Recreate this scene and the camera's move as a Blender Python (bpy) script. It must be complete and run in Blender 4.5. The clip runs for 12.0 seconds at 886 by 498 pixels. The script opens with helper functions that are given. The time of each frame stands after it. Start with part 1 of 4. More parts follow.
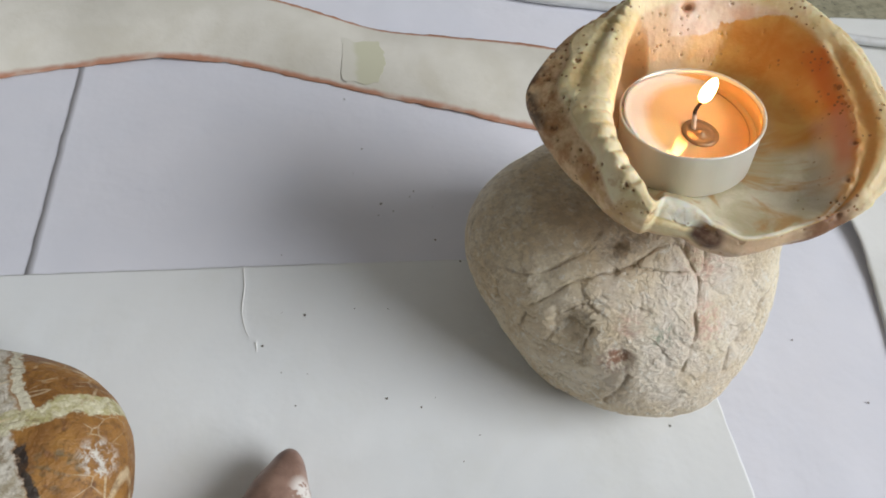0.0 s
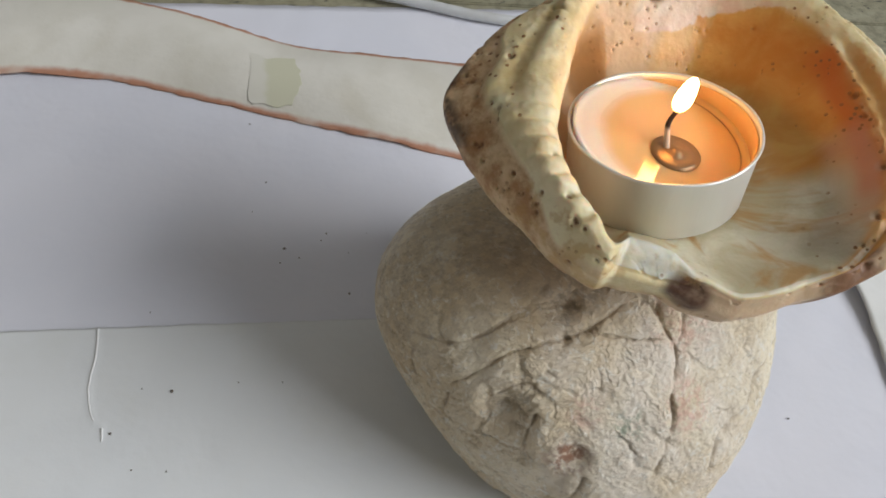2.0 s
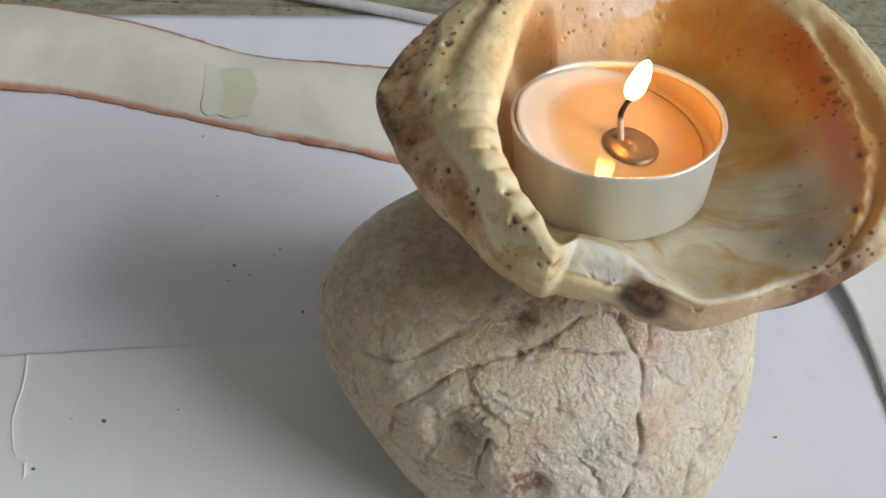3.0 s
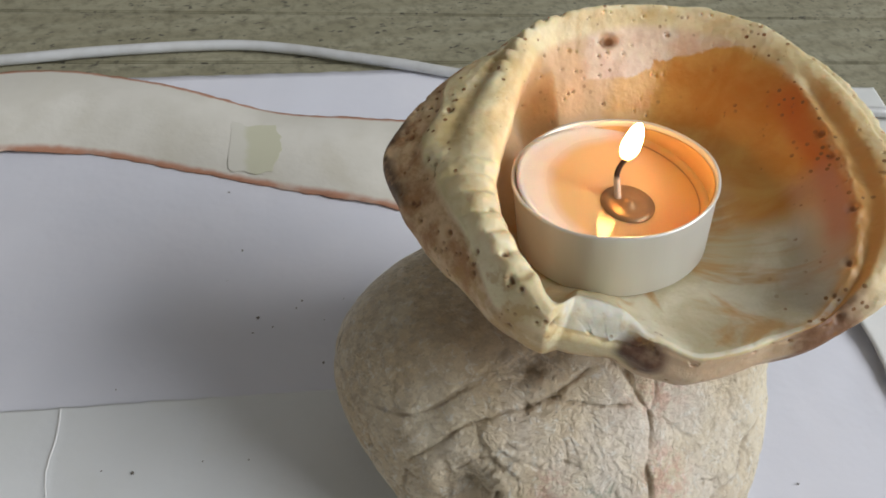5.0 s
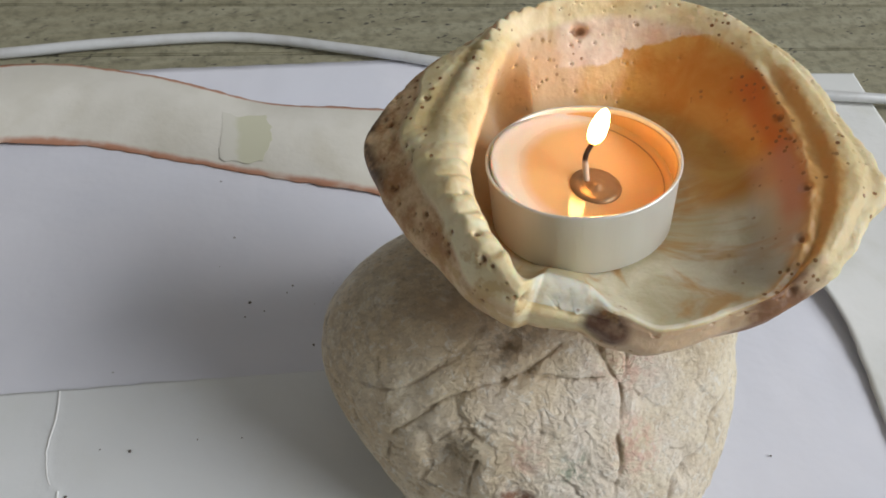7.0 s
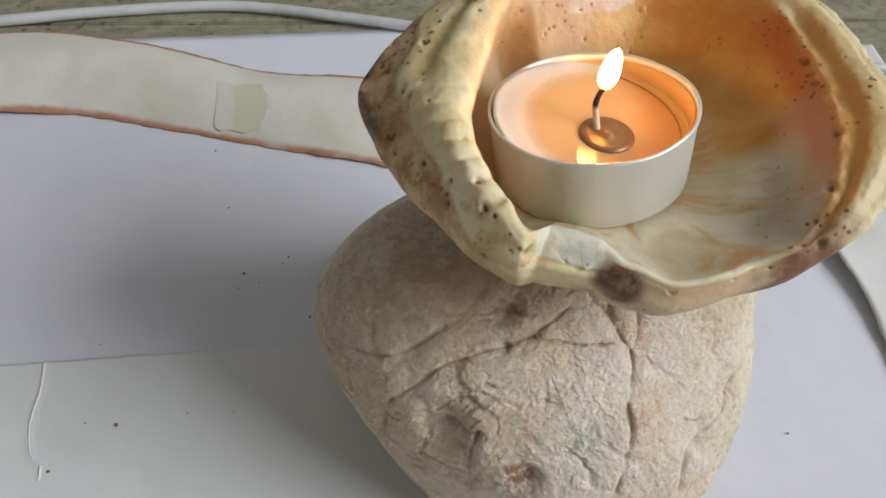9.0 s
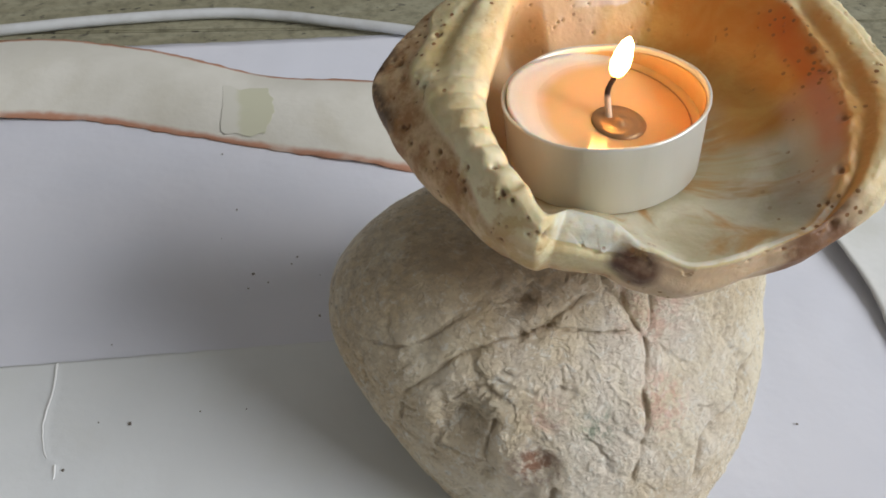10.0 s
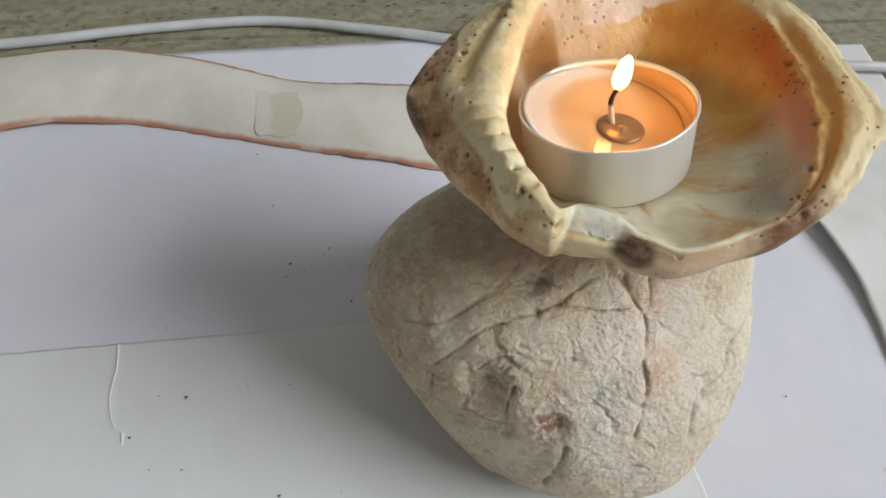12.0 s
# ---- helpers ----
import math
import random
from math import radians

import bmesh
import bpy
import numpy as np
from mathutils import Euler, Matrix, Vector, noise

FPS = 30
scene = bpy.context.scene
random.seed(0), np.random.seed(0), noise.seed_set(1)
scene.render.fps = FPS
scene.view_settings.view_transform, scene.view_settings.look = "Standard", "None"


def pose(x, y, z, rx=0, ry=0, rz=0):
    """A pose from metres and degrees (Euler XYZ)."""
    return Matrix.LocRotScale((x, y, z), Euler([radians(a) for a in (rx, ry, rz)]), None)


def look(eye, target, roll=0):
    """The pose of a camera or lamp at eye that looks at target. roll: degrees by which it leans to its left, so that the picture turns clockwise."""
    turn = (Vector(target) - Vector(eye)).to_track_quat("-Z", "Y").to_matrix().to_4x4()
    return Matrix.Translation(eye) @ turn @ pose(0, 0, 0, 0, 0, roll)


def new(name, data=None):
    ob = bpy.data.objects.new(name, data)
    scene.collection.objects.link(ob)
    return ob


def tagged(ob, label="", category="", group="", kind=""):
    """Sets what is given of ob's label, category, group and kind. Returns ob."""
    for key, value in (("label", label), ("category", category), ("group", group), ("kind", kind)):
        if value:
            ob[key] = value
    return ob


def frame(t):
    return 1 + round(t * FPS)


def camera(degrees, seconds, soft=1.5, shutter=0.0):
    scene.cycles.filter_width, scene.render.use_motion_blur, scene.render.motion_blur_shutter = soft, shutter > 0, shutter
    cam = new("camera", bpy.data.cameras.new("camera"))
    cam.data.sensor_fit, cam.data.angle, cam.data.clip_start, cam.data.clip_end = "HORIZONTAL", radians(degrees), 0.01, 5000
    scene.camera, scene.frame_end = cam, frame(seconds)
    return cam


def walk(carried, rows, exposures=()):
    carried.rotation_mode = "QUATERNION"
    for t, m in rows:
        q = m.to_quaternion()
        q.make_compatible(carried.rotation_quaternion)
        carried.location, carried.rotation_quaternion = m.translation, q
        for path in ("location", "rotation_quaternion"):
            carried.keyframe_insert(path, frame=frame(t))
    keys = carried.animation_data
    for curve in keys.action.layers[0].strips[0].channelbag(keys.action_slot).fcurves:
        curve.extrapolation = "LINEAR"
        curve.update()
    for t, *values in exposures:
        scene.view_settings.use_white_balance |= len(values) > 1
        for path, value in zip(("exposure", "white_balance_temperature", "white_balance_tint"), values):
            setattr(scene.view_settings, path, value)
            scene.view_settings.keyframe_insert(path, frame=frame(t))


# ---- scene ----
cam = camera(61.2, 12.0, soft=1.8)
PATH = [
    (0, (0.01745, 0.02298, 0.21927), (0.02029, 0.14007, 0.05715), 10.34),
    (0.5, (0.02147, 0.0375, 0.20283), (0.02622, 0.15648, 0.04213), 11.28),
    (1, (0.02873, 0.04714, 0.19621), (0.03484, 0.1699, 0.03844), 10.83),
    (1.5, (0.03393, 0.05077, 0.18994), (0.04125, 0.17567, 0.03391), 11.66),
    (2, (0.03336, 0.05671, 0.18052), (0.04196, 0.18483, 0.02719), 12.47),
    (2.5, (0.04259, 0.0608, 0.17448), (0.05216, 0.19298, 0.0247), 11.97),
    (2.7, (0.04406, 0.06269, 0.17261), (0.05298, 0.19461, 0.02254), 11.54),
    (4.3, (0.05037, 0.06734, 0.1638), (0.05274, 0.20719, 0.02084), 8.60),
    (4.5, (0.04766, 0.06763, 0.16764), (0.04798, 0.20796, 0.02513), 7.76),
    (5, (0.04976, 0.06448, 0.17655), (0.04717, 0.20338, 0.03267), 6.63),
    (5.5, (0.05042, 0.06161, 0.17386), (0.04529, 0.19673, 0.02649), 5.75),
    (6, (0.04553, 0.06183, 0.17761), (0.0404, 0.19705, 0.03034), 5.62),
    (6.5, (0.05026, 0.0605, 0.17976), (0.04815, 0.19667, 0.03329), 6.70),
    (7, (0.0536, 0.05889, 0.18068), (0.05196, 0.19598, 0.03507), 6.35),
    (7.2, (0.05425, 0.05766, 0.18312), (0.05252, 0.19561, 0.03832), 6.45),
    (8.8, (0.05435, 0.06123, 0.17122), (0.05051, 0.19566, 0.02318), 5.63),
    (9, (0.05547, 0.06085, 0.16963), (0.05251, 0.19608, 0.0223), 6.03),
    (9.5, (0.05415, 0.05778, 0.17072), (0.05178, 0.19557, 0.02578), 5.73),
    (10, (0.05257, 0.05647, 0.16778), (0.05025, 0.19414, 0.02272), 5.52),
    (10.5, (0.04908, 0.05541, 0.1701), (0.04591, 0.1927, 0.0247), 5.67),
    (11, (0.05025, 0.05414, 0.17613), (0.04571, 0.19177, 0.03108), 4.74),
    (11.5, (0.04937, 0.04895, 0.17769), (0.04416, 0.18531, 0.03147), 4.13),
    (12, (0.04935, 0.04129, 0.18215), (0.04493, 0.1775, 0.03578), 4.51),
]
EXPOSURES = [(0, 0.0), (1, -0.06), (2.5, -0.13), (7, -0.15), (12, -0.12)]
walk(cam, [(t, look(eye, target, roll)) for t, eye, target, roll in PATH], EXPOSURES)

WINDOW_WATTS, FLAME = 72.0, 62.0

# ---- light: an overcast window beside the table ----
world = bpy.data.worlds.new("sky")
scene.world = world
world.use_nodes = True
_wn = world.node_tree
_sky = _wn.nodes.new("ShaderNodeTexSky")
_sky.sky_type, _sky.sun_disc = "NISHITA", False
_sky.sun_elevation, _sky.sun_rotation = radians(40), radians(90)
_wn.links.new(_sky.outputs[0], _wn.nodes["Background"].inputs[0])
_wn.nodes["Background"].inputs[1].default_value = 0.08

lamp = bpy.data.lights.new("window_daylight", "AREA")
lamp.shape, lamp.size, lamp.size_y = "RECTANGLE", 1.7, 1.4
lamp.energy, lamp.color = WINDOW_WATTS, (0.94, 0.97, 1.0)
lamp_ob = new("window_daylight", lamp)
lamp_ob.matrix_world = look((2.08, -0.30, 1.54), (0.2, -0.20, 0.75))


# ---- materials ----
class Mat:
    """A node material with short calls for the nodes that are used below."""

    def __init__(self, name, rough=0.6, metal=0.0, spec=0.5):
        self.m = bpy.data.materials.new(name)
        self.m.use_nodes = True
        self.t = self.m.node_tree
        self.b = self.t.nodes["Principled BSDF"]
        self.b.inputs["Roughness"].default_value = rough
        self.b.inputs["Metallic"].default_value = metal
        self.b.inputs["Specular IOR Level"].default_value = spec
        self.co = self.t.nodes.new("ShaderNodeTexCoord")
        self.pos = self.co.outputs["Object"]
        self.uv = self.co.outputs["UV"]

    def put(self, value, socket):
        if isinstance(value, bpy.types.NodeSocket):
            self.t.links.new(value, socket)
        elif isinstance(value, tuple) and len(value) == 3 and socket.type == "RGBA":
            socket.default_value = (*value, 1)
        else:
            socket.default_value = value

    def set(self, **kw):
        for k, v in kw.items():
            self.put(v, self.b.inputs[k.replace("_", " ")])
        return self

    def stretch(self, v, s):
        n = self.t.nodes.new("ShaderNodeMapping")
        self.put(v, n.inputs[0])
        n.inputs["Scale"].default_value = s
        return n.outputs[0]

    def turn(self, v, degrees):
        n = self.t.nodes.new("ShaderNodeMapping")
        self.put(v, n.inputs[0])
        n.inputs["Rotation"].default_value = (0, 0, radians(degrees))
        return n.outputs[0]

    def noise(self, scale, detail=4.0, rough=0.55, v=None, warp=0.0):
        n = self.t.nodes.new("ShaderNodeTexNoise")
        self.put(v or self.pos, n.inputs["Vector"])
        n.inputs["Scale"].default_value, n.inputs["Detail"].default_value = scale, detail
        n.inputs["Roughness"].default_value, n.inputs["Distortion"].default_value = rough, warp
        return n.outputs[0]

    def cells(self, scale, v=None, feature="F1", out="Distance"):
        n = self.t.nodes.new("ShaderNodeTexVoronoi")
        n.feature = feature
        self.put(v or self.pos, n.inputs["Vector"])
        n.inputs["Scale"].default_value = scale
        return n.outputs[out]

    def ramp(self, v, lo, hi, a=0.0, b=1.0):
        n = self.t.nodes.new("ShaderNodeMapRange")
        n.interpolation_type = "SMOOTHSTEP"
        self.put(v, n.inputs[0])
        for i, x in enumerate((lo, hi, a, b)):
            n.inputs[i + 1].default_value = x
        return n.outputs[0]

    def math(self, op, a, b=0.0):
        n = self.t.nodes.new("ShaderNodeMath")
        n.operation = op
        self.put(a, n.inputs[0])
        self.put(b, n.inputs[1])
        return n.outputs[0]

    def times(self, *vs):
        out = vs[0]
        for v in vs[1:]:
            out = self.math("MULTIPLY", out, v)
        return out

    def axis(self, v, i):
        n = self.t.nodes.new("ShaderNodeSeparateXYZ")
        self.put(v, n.inputs[0])
        return n.outputs[i]

    def bell(self, v, centre, half, soft):
        """1 within half of centre, fading over soft."""
        d = self.math("ABSOLUTE", self.math("SUBTRACT", v, centre))
        return self.ramp(d, half, half + soft, 1.0, 0.0)

    def spot(self, place, radius, soft=0.5, v=None):
        n = self.t.nodes.new("ShaderNodeVectorMath")
        n.operation = "DISTANCE"
        self.put(v or self.pos, n.inputs[0])
        n.inputs[1].default_value = place
        return self.ramp(n.outputs["Value"], radius * (1 - soft), radius * (1 + soft), 1.0, 0.0)

    def mix(self, f, a, b):
        n = self.t.nodes.new("ShaderNodeMix")
        n.data_type = "RGBA"
        self.put(f, n.inputs[0])
        self.put(a, n.inputs[6])
        self.put(b, n.inputs[7])
        return n.outputs[2]

    def bump(self, h, distance, strength=1.0):
        n = self.t.nodes.new("ShaderNodeBump")
        self.put(h, n.inputs["Height"])
        n.inputs["Distance"].default_value, n.inputs["Strength"].default_value = distance, strength
        if self.b.inputs["Normal"].links:
            self.t.links.new(self.b.inputs["Normal"].links[0].from_socket, n.inputs["Normal"])
        self.t.links.new(n.outputs[0], self.b.inputs["Normal"])
        return self


def paper_material(name, a, b, rough=0.75, stain=None):
    m = Mat(name, rough, spec=0.3)
    c = m.mix(m.ramp(m.noise(18, 3), 0.3, 0.7), a, b)
    if stain:
        c = m.mix(m.times(m.ramp(m.noise(40, 5), 0.48, 0.72), 0.6), c, stain)
    m.set(Base_Color=c)
    m.bump(m.noise(1800, 3), 0.00006, 0.5)
    m.bump(m.noise(60, 3), 0.0014, 0.4)
    m.bump(m.noise(22, 2), 0.004, 0.3)
    return m


MAT_COOL = paper_material("cool_white_paper", (0.70, 0.71, 0.78), (0.74, 0.74, 0.80))
MAT_WARM = paper_material("warm_white_paper", (0.725, 0.745, 0.755), (0.755, 0.768, 0.768), stain=(0.71, 0.72, 0.70))
MAT_GREY = paper_material("grey_white_paper", (0.68, 0.69, 0.67), (0.74, 0.74, 0.72), stain=(0.62, 0.62, 0.56))


def strip_material():
    m = Mat("torn_cream_paper", 0.8, spec=0.25)
    v = m.axis(m.uv, 1)
    c = m.mix(m.ramp(m.noise(45, 4), 0.35, 0.7), (0.66, 0.635, 0.565), (0.73, 0.705, 0.64))
    c = m.mix(m.times(m.ramp(m.noise(16, 4, warp=1.5), 0.5, 0.75), 0.5), c, (0.58, 0.54, 0.44))
    wob = m.math("ADD", v, m.math("MULTIPLY", m.math("SUBTRACT", m.noise(260, 4), 0.5), 0.05))
    edge = m.math("MAXIMUM", m.ramp(wob, 0.020, 0.085, 1, 0), m.ramp(wob, 0.935, 0.975, 0, 1.0))
    c = m.mix(m.times(edge, m.ramp(m.noise(70, 3), 0.25, 0.5, 0.55, 1)), c, (0.47, 0.235, 0.15))
    m.set(Base_Color=c)
    m.bump(m.noise(120, 4), 0.001, 0.4)
    return m


MAT_STRIP = strip_material()

MAT_TAPE = Mat("old_adhesive_tape", 0.5)
MAT_TAPE.set(Base_Color=MAT_TAPE.mix(MAT_TAPE.ramp(MAT_TAPE.math("ADD", MAT_TAPE.axis(MAT_TAPE.uv, 0), MAT_TAPE.math("MULTIPLY", MAT_TAPE.noise(160, 4), 0.3)), 0.45, 0.62),
                                     (0.675, 0.655, 0.58), (0.60, 0.59, 0.45)))


def table_material():
    m = Mat("streaked_table", 0.55)
    p = m.turn(m.pos, -13)
    streak = m.noise(1.0, 5, v=m.stretch(p, (14, 120, 20)))
    c = m.mix(m.ramp(streak, 0.35, 0.65), (0.27, 0.25, 0.165), (0.335, 0.315, 0.22))
    c = m.mix(m.ramp(m.noise(190, 5, 0.65), 0.42, 0.7, 0, 0.75), c, (0.15, 0.14, 0.09))
    speck = m.ramp(m.noise(1.0, 2, v=m.stretch(p, (210, 420, 300))), 0.62, 0.69)
    c = m.mix(m.times(speck, m.ramp(m.noise(35, 2), 0.38, 0.55)), c, (0.055, 0.05, 0.04))
    m.set(Base_Color=c)
    m.bump(m.noise(500, 4), 0.0004, 0.6)
    return m


MAT_TABLE = table_material()
MAT_CABLE = Mat("white_cable_sheath", 0.4)
MAT_CABLE.set(Base_Color=MAT_CABLE.mix(MAT_CABLE.ramp(MAT_CABLE.noise(90, 3), 0.4, 0.7), (0.60, 0.61, 0.61), (0.52, 0.52, 0.51)))

MAT_CRUMB = Mat("dark_crumb", 0.9)
MAT_CRUMB.set(Base_Color=MAT_CRUMB.mix(MAT_CRUMB.noise(900, 2), (0.08, 0.07, 0.06), (0.24, 0.21, 0.18)))


def stone_material():
    m = Mat("pale_limestone", 0.5, spec=0.5)
    c = m.mix(m.ramp(m.noise(38, 5, 0.6, warp=0.6), 0.35, 0.68), (0.70, 0.55, 0.335), (0.89, 0.79, 0.595))
    c = m.mix(m.ramp(m.noise(140, 6, 0.65, warp=1.2), 0.50, 0.72, 0, 0.45), c, (0.50, 0.375, 0.225))
    c = m.mix(m.times(m.spot((0.008, -0.034, 0.010), 0.030), m.ramp(m.noise(90, 4), 0.35, 0.65, 0.2, 0.75)), c, (0.85, 0.765, 0.665))
    c = m.mix(m.ramp(m.noise(420, 6, 0.8, warp=0.8), 0.53, 0.62, 0, 0.8), c, (0.90, 0.85, 0.75))
    c = m.mix(m.ramp(m.noise(520, 5, 0.8, warp=1.0), 0.58, 0.68, 0, 0.45), c, (0.40, 0.29, 0.17))
    for place, radius, tint, power in STONE_TINTS:
        w = m.times(m.spot(place, radius), m.ramp(m.noise(330, 4, 0.7), 0.42, 0.62), power)
        c = m.mix(w, c, tint)
    dirt = m.t.nodes.new("ShaderNodeAttribute")
    dirt.attribute_name = "crack"
    grime = m.mix(m.noise(300, 3), (0.29, 0.205, 0.125), (0.46, 0.345, 0.22))
    c = m.mix(m.times(m.ramp(dirt.outputs["Fac"], 0.2, 0.95), m.ramp(m.noise(170, 3), 0.3, 0.6, 0.25, 0.65)), c, grime)
    m.set(Base_Color=c, Roughness=m.ramp(m.noise(500, 4), 0.35, 0.65, 0.25, 0.55))
    m.bump(m.noise(1100, 4, 0.75), 0.0010, 0.6)
    m.bump(m.noise(430, 6, 0.7, warp=0.8), 0.0022, 0.65)
    return m


STONE_TINTS = [
    ((0.0123, -0.0186, 0.0250), 0.007, (0.70, 0.36, 0.27), 0.5),
    ((0.0160, -0.0330, 0.0148), 0.006, (0.72, 0.34, 0.26), 0.5),
    ((0.0040, -0.0393, 0.0138), 0.0035, (0.22, 0.28, 0.18), 0.8),
    ((-0.0070, -0.0440, 0.0060), 0.0045, (0.36, 0.19, 0.12), 1.0),
    ((-0.0058, -0.0385, 0.0152), 0.0035, (0.62, 0.36, 0.27), 0.6),
    ((-0.0215, -0.0370, 0.0115), 0.0050, (0.40, 0.31, 0.19), 0.8),
    # shade of the round upper hollow, put into the colour
    ((-0.0110, -0.0190, 0.0260), 0.0060, (0.42, 0.34, 0.24), 0.8),
    # brownish upper left flank: its own stain plus painted shade below the shell
    ((-0.0400, -0.0060, 0.0215), 0.030, (0.50, 0.40, 0.27), 0.6),
]
MAT_STONE = stone_material()


def shell_material():
    m = Mat("old_sea_shell", 0.38, spec=0.5)
    n1, n2 = m.noise(75, 5, 0.6, warp=0.8), m.noise(260, 4)
    jitter = m.math("SUBTRACT", n1, 0.5)
    u = m.math("ADD", m.axis(m.uv, 0), m.times(jitter, 0.03))
    v = m.math("ADD", m.axis(m.uv, 1), m.times(jitter, 0.035))
    floor = m.mix(m.ramp(n1, 0.4, 0.65), (0.54, 0.465, 0.29), (0.69, 0.625, 0.465))
    rays = m.noise(1.0, 4, v=m.stretch(m.uv, (22, 5.0, 1)), warp=0.8)
    floor = m.mix(m.ramp(rays, 0.475, 0.62, 0, 0.85), floor, (0.52, 0.29, 0.10))
    wall = m.mix(m.ramp(n1, 0.3, 0.7), (0.57, 0.235, 0.036), (0.68, 0.39, 0.105))
    cream = m.mix(m.ramp(n1, 0.35, 0.68), (0.70, 0.565, 0.305), (0.82, 0.73, 0.485))
    outer = m.mix(m.ramp(m.noise(150, 6, 0.7), 0.38, 0.62), (0.42, 0.22, 0.09), (0.70, 0.50, 0.29))
    # the orange back wall, candle glow painted into its pigment; the pale floor runs up to the front rim
    c = m.mix(m.times(m.bell(u, 0.42, 0.18, 0.04), m.ramp(v, 0.13, 0.20)), floor, wall)
    c = m.mix(m.times(m.bell(u, 0.70, 0.18, 0.03), m.ramp(v, 0.10, 0.16)), c, (0.62, 0.42, 0.23))
    c = m.mix(m.times(m.bell(u, 0.265, 0.065, 0.04), m.bell(v, 0.325, 0.026, 0.035), 0.85), c, (0.56, 0.15, 0.025))
    c = m.mix(m.times(m.bell(u, 0.20, 0.05, 0.03), m.bell(v, 0.285, 0.03, 0.03), 0.35), c, (0.44, 0.38, 0.36))
    chalk = m.mix(m.ramp(n2, 0.35, 0.65), (0.68, 0.47, 0.33), (0.76, 0.60, 0.45))
    c = m.mix(m.times(m.ramp(u, 0.525, 0.545, 1, 0), m.ramp(m.math("SUBTRACT", v, m.math("ADD", 0.236, m.times(m.math("MAXIMUM", m.math("SUBTRACT", 0.49, u), 0.0), 1.15))), 0.0, 0.007)), c, chalk)
    c = m.mix(m.ramp(v, 0.325, 0.355), c, cream)
    # the broken ridge at the mouth and the orange furrow behind it
    c = m.mix(m.times(m.bell(u, 0.215, 0.065, 0.03), m.bell(v, 0.338, 0.006, 0.01), m.ramp(n2, 0.4, 0.6)), c, (0.72, 0.50, 0.32))
    c = m.mix(m.times(m.bell(u, 0.225, 0.085, 0.04), m.bell(v, 0.375, 0.022, 0.045), 0.9), c, (0.60, 0.26, 0.05))
    # orange tint that paints light glowing through the right rim
    c = m.mix(m.times(m.bell(u, 0.225, 0.075, 0.05), m.bell(v, 0.46, 0.08, 0.08), m.ramp(n1, 0.3, 0.7, 0.2, 0.55)), c, (0.60, 0.40, 0.15))
    c = m.mix(m.ramp(v, 0.69, 0.76), c, outer)
    # olive-ochre shade painted into the furrow beside the roll
    c = m.mix(m.times(m.bell(u, 0.69, 0.06, 0.05), m.bell(v, 0.505, 0.012, 0.03), 0.6), c, (0.52, 0.36, 0.14))
    # the bare brown side below the lip, its dark worn tip, and brown patches on the thin front rim
    bare = m.t.nodes.new("ShaderNodeAttribute")
    bare.attribute_name = "bare"
    c = m.mix(m.times(bare.outputs["Fac"], m.ramp(u, 0.87, 0.94, 1.0, 0.45)), c, outer)
    tip = m.times(m.bell(u, 0.735, 0.03, 0.04), m.ramp(v, 0.60, 0.655), m.ramp(n2, 0.36, 0.56))
    c = m.mix(m.times(tip, 0.9), c, (0.09, 0.055, 0.035))
    worn = m.math("MAXIMUM", m.bell(u, 0.975, 0.024, 0.006), m.bell(u, 0.002, 0.012, 0.010))
    c = m.mix(m.times(worn, m.bell(v, 0.40, 0.085, 0.02), m.ramp(n2, 0.3, 0.6, 0.6, 1)), c, m.mix(m.ramp(n1, 0.42, 0.6), (0.62, 0.62, 0.54), (0.78, 0.75, 0.64)))
    front = m.bell(u, 0.085, 0.065, 0.02)
    c = m.mix(m.times(front, m.ramp(v, 0.38, 0.43)), c, m.mix(n1, (0.50, 0.32, 0.17), (0.68, 0.52, 0.36)))
    # a painted highlight along the inner edge of the front rim
    c = m.mix(m.times(m.bell(u, 0.085, 0.06, 0.02), m.bell(v, 0.352, 0.012, 0.008), m.ramp(n2, 0.35, 0.6, 0.1, 0.8)), c, (0.78, 0.72, 0.60))
    c = m.mix(m.times(m.spot((0.0030, -0.0325, 0.0135), 0.0040, 0.30), m.ramp(v, 0.385, 0.40), m.ramp(n2, 0.25, 0.5, 0.7, 1)), c, (0.12, 0.055, 0.03))
    c = m.mix(m.times(m.bell(u, 0.137, 0.010, 0.012), m.ramp(v, 0.36, 0.42), 0.9), c, (0.20, 0.085, 0.035))
    c = m.mix(m.times(m.bell(v, 0.43, 0.03, 0.05), m.ramp(m.noise(190, 5, 0.65), 0.5, 0.65), 0.4), c, (0.56, 0.36, 0.12))
    c = m.mix(m.times(m.bell(u, 0.90, 0.045, 0.02), m.ramp(v, 0.46, 0.54), m.ramp(m.noise(280, 4), 0.48, 0.6), 0.5), c, (0.52, 0.31, 0.10))
    # pin holes and worm holes
    dots = m.cells(520)
    c = m.mix(m.times(m.ramp(dots, 0.16, 0.24, 1, 0), m.ramp(v, 0.20, 0.25), m.ramp(m.noise(110, 3), 0.50, 0.60)), c, (0.26, 0.12, 0.04))
    hole = m.t.nodes.new("ShaderNodeAttribute")
    hole.attribute_name = "pit"
    c = m.mix(m.times(m.ramp(hole.outputs["Fac"], 0.45, 0.95), m.ramp(m.noise(60, 2), 0.35, 0.6, 0.35, 0.9)), c, (0.22, 0.10, 0.04))
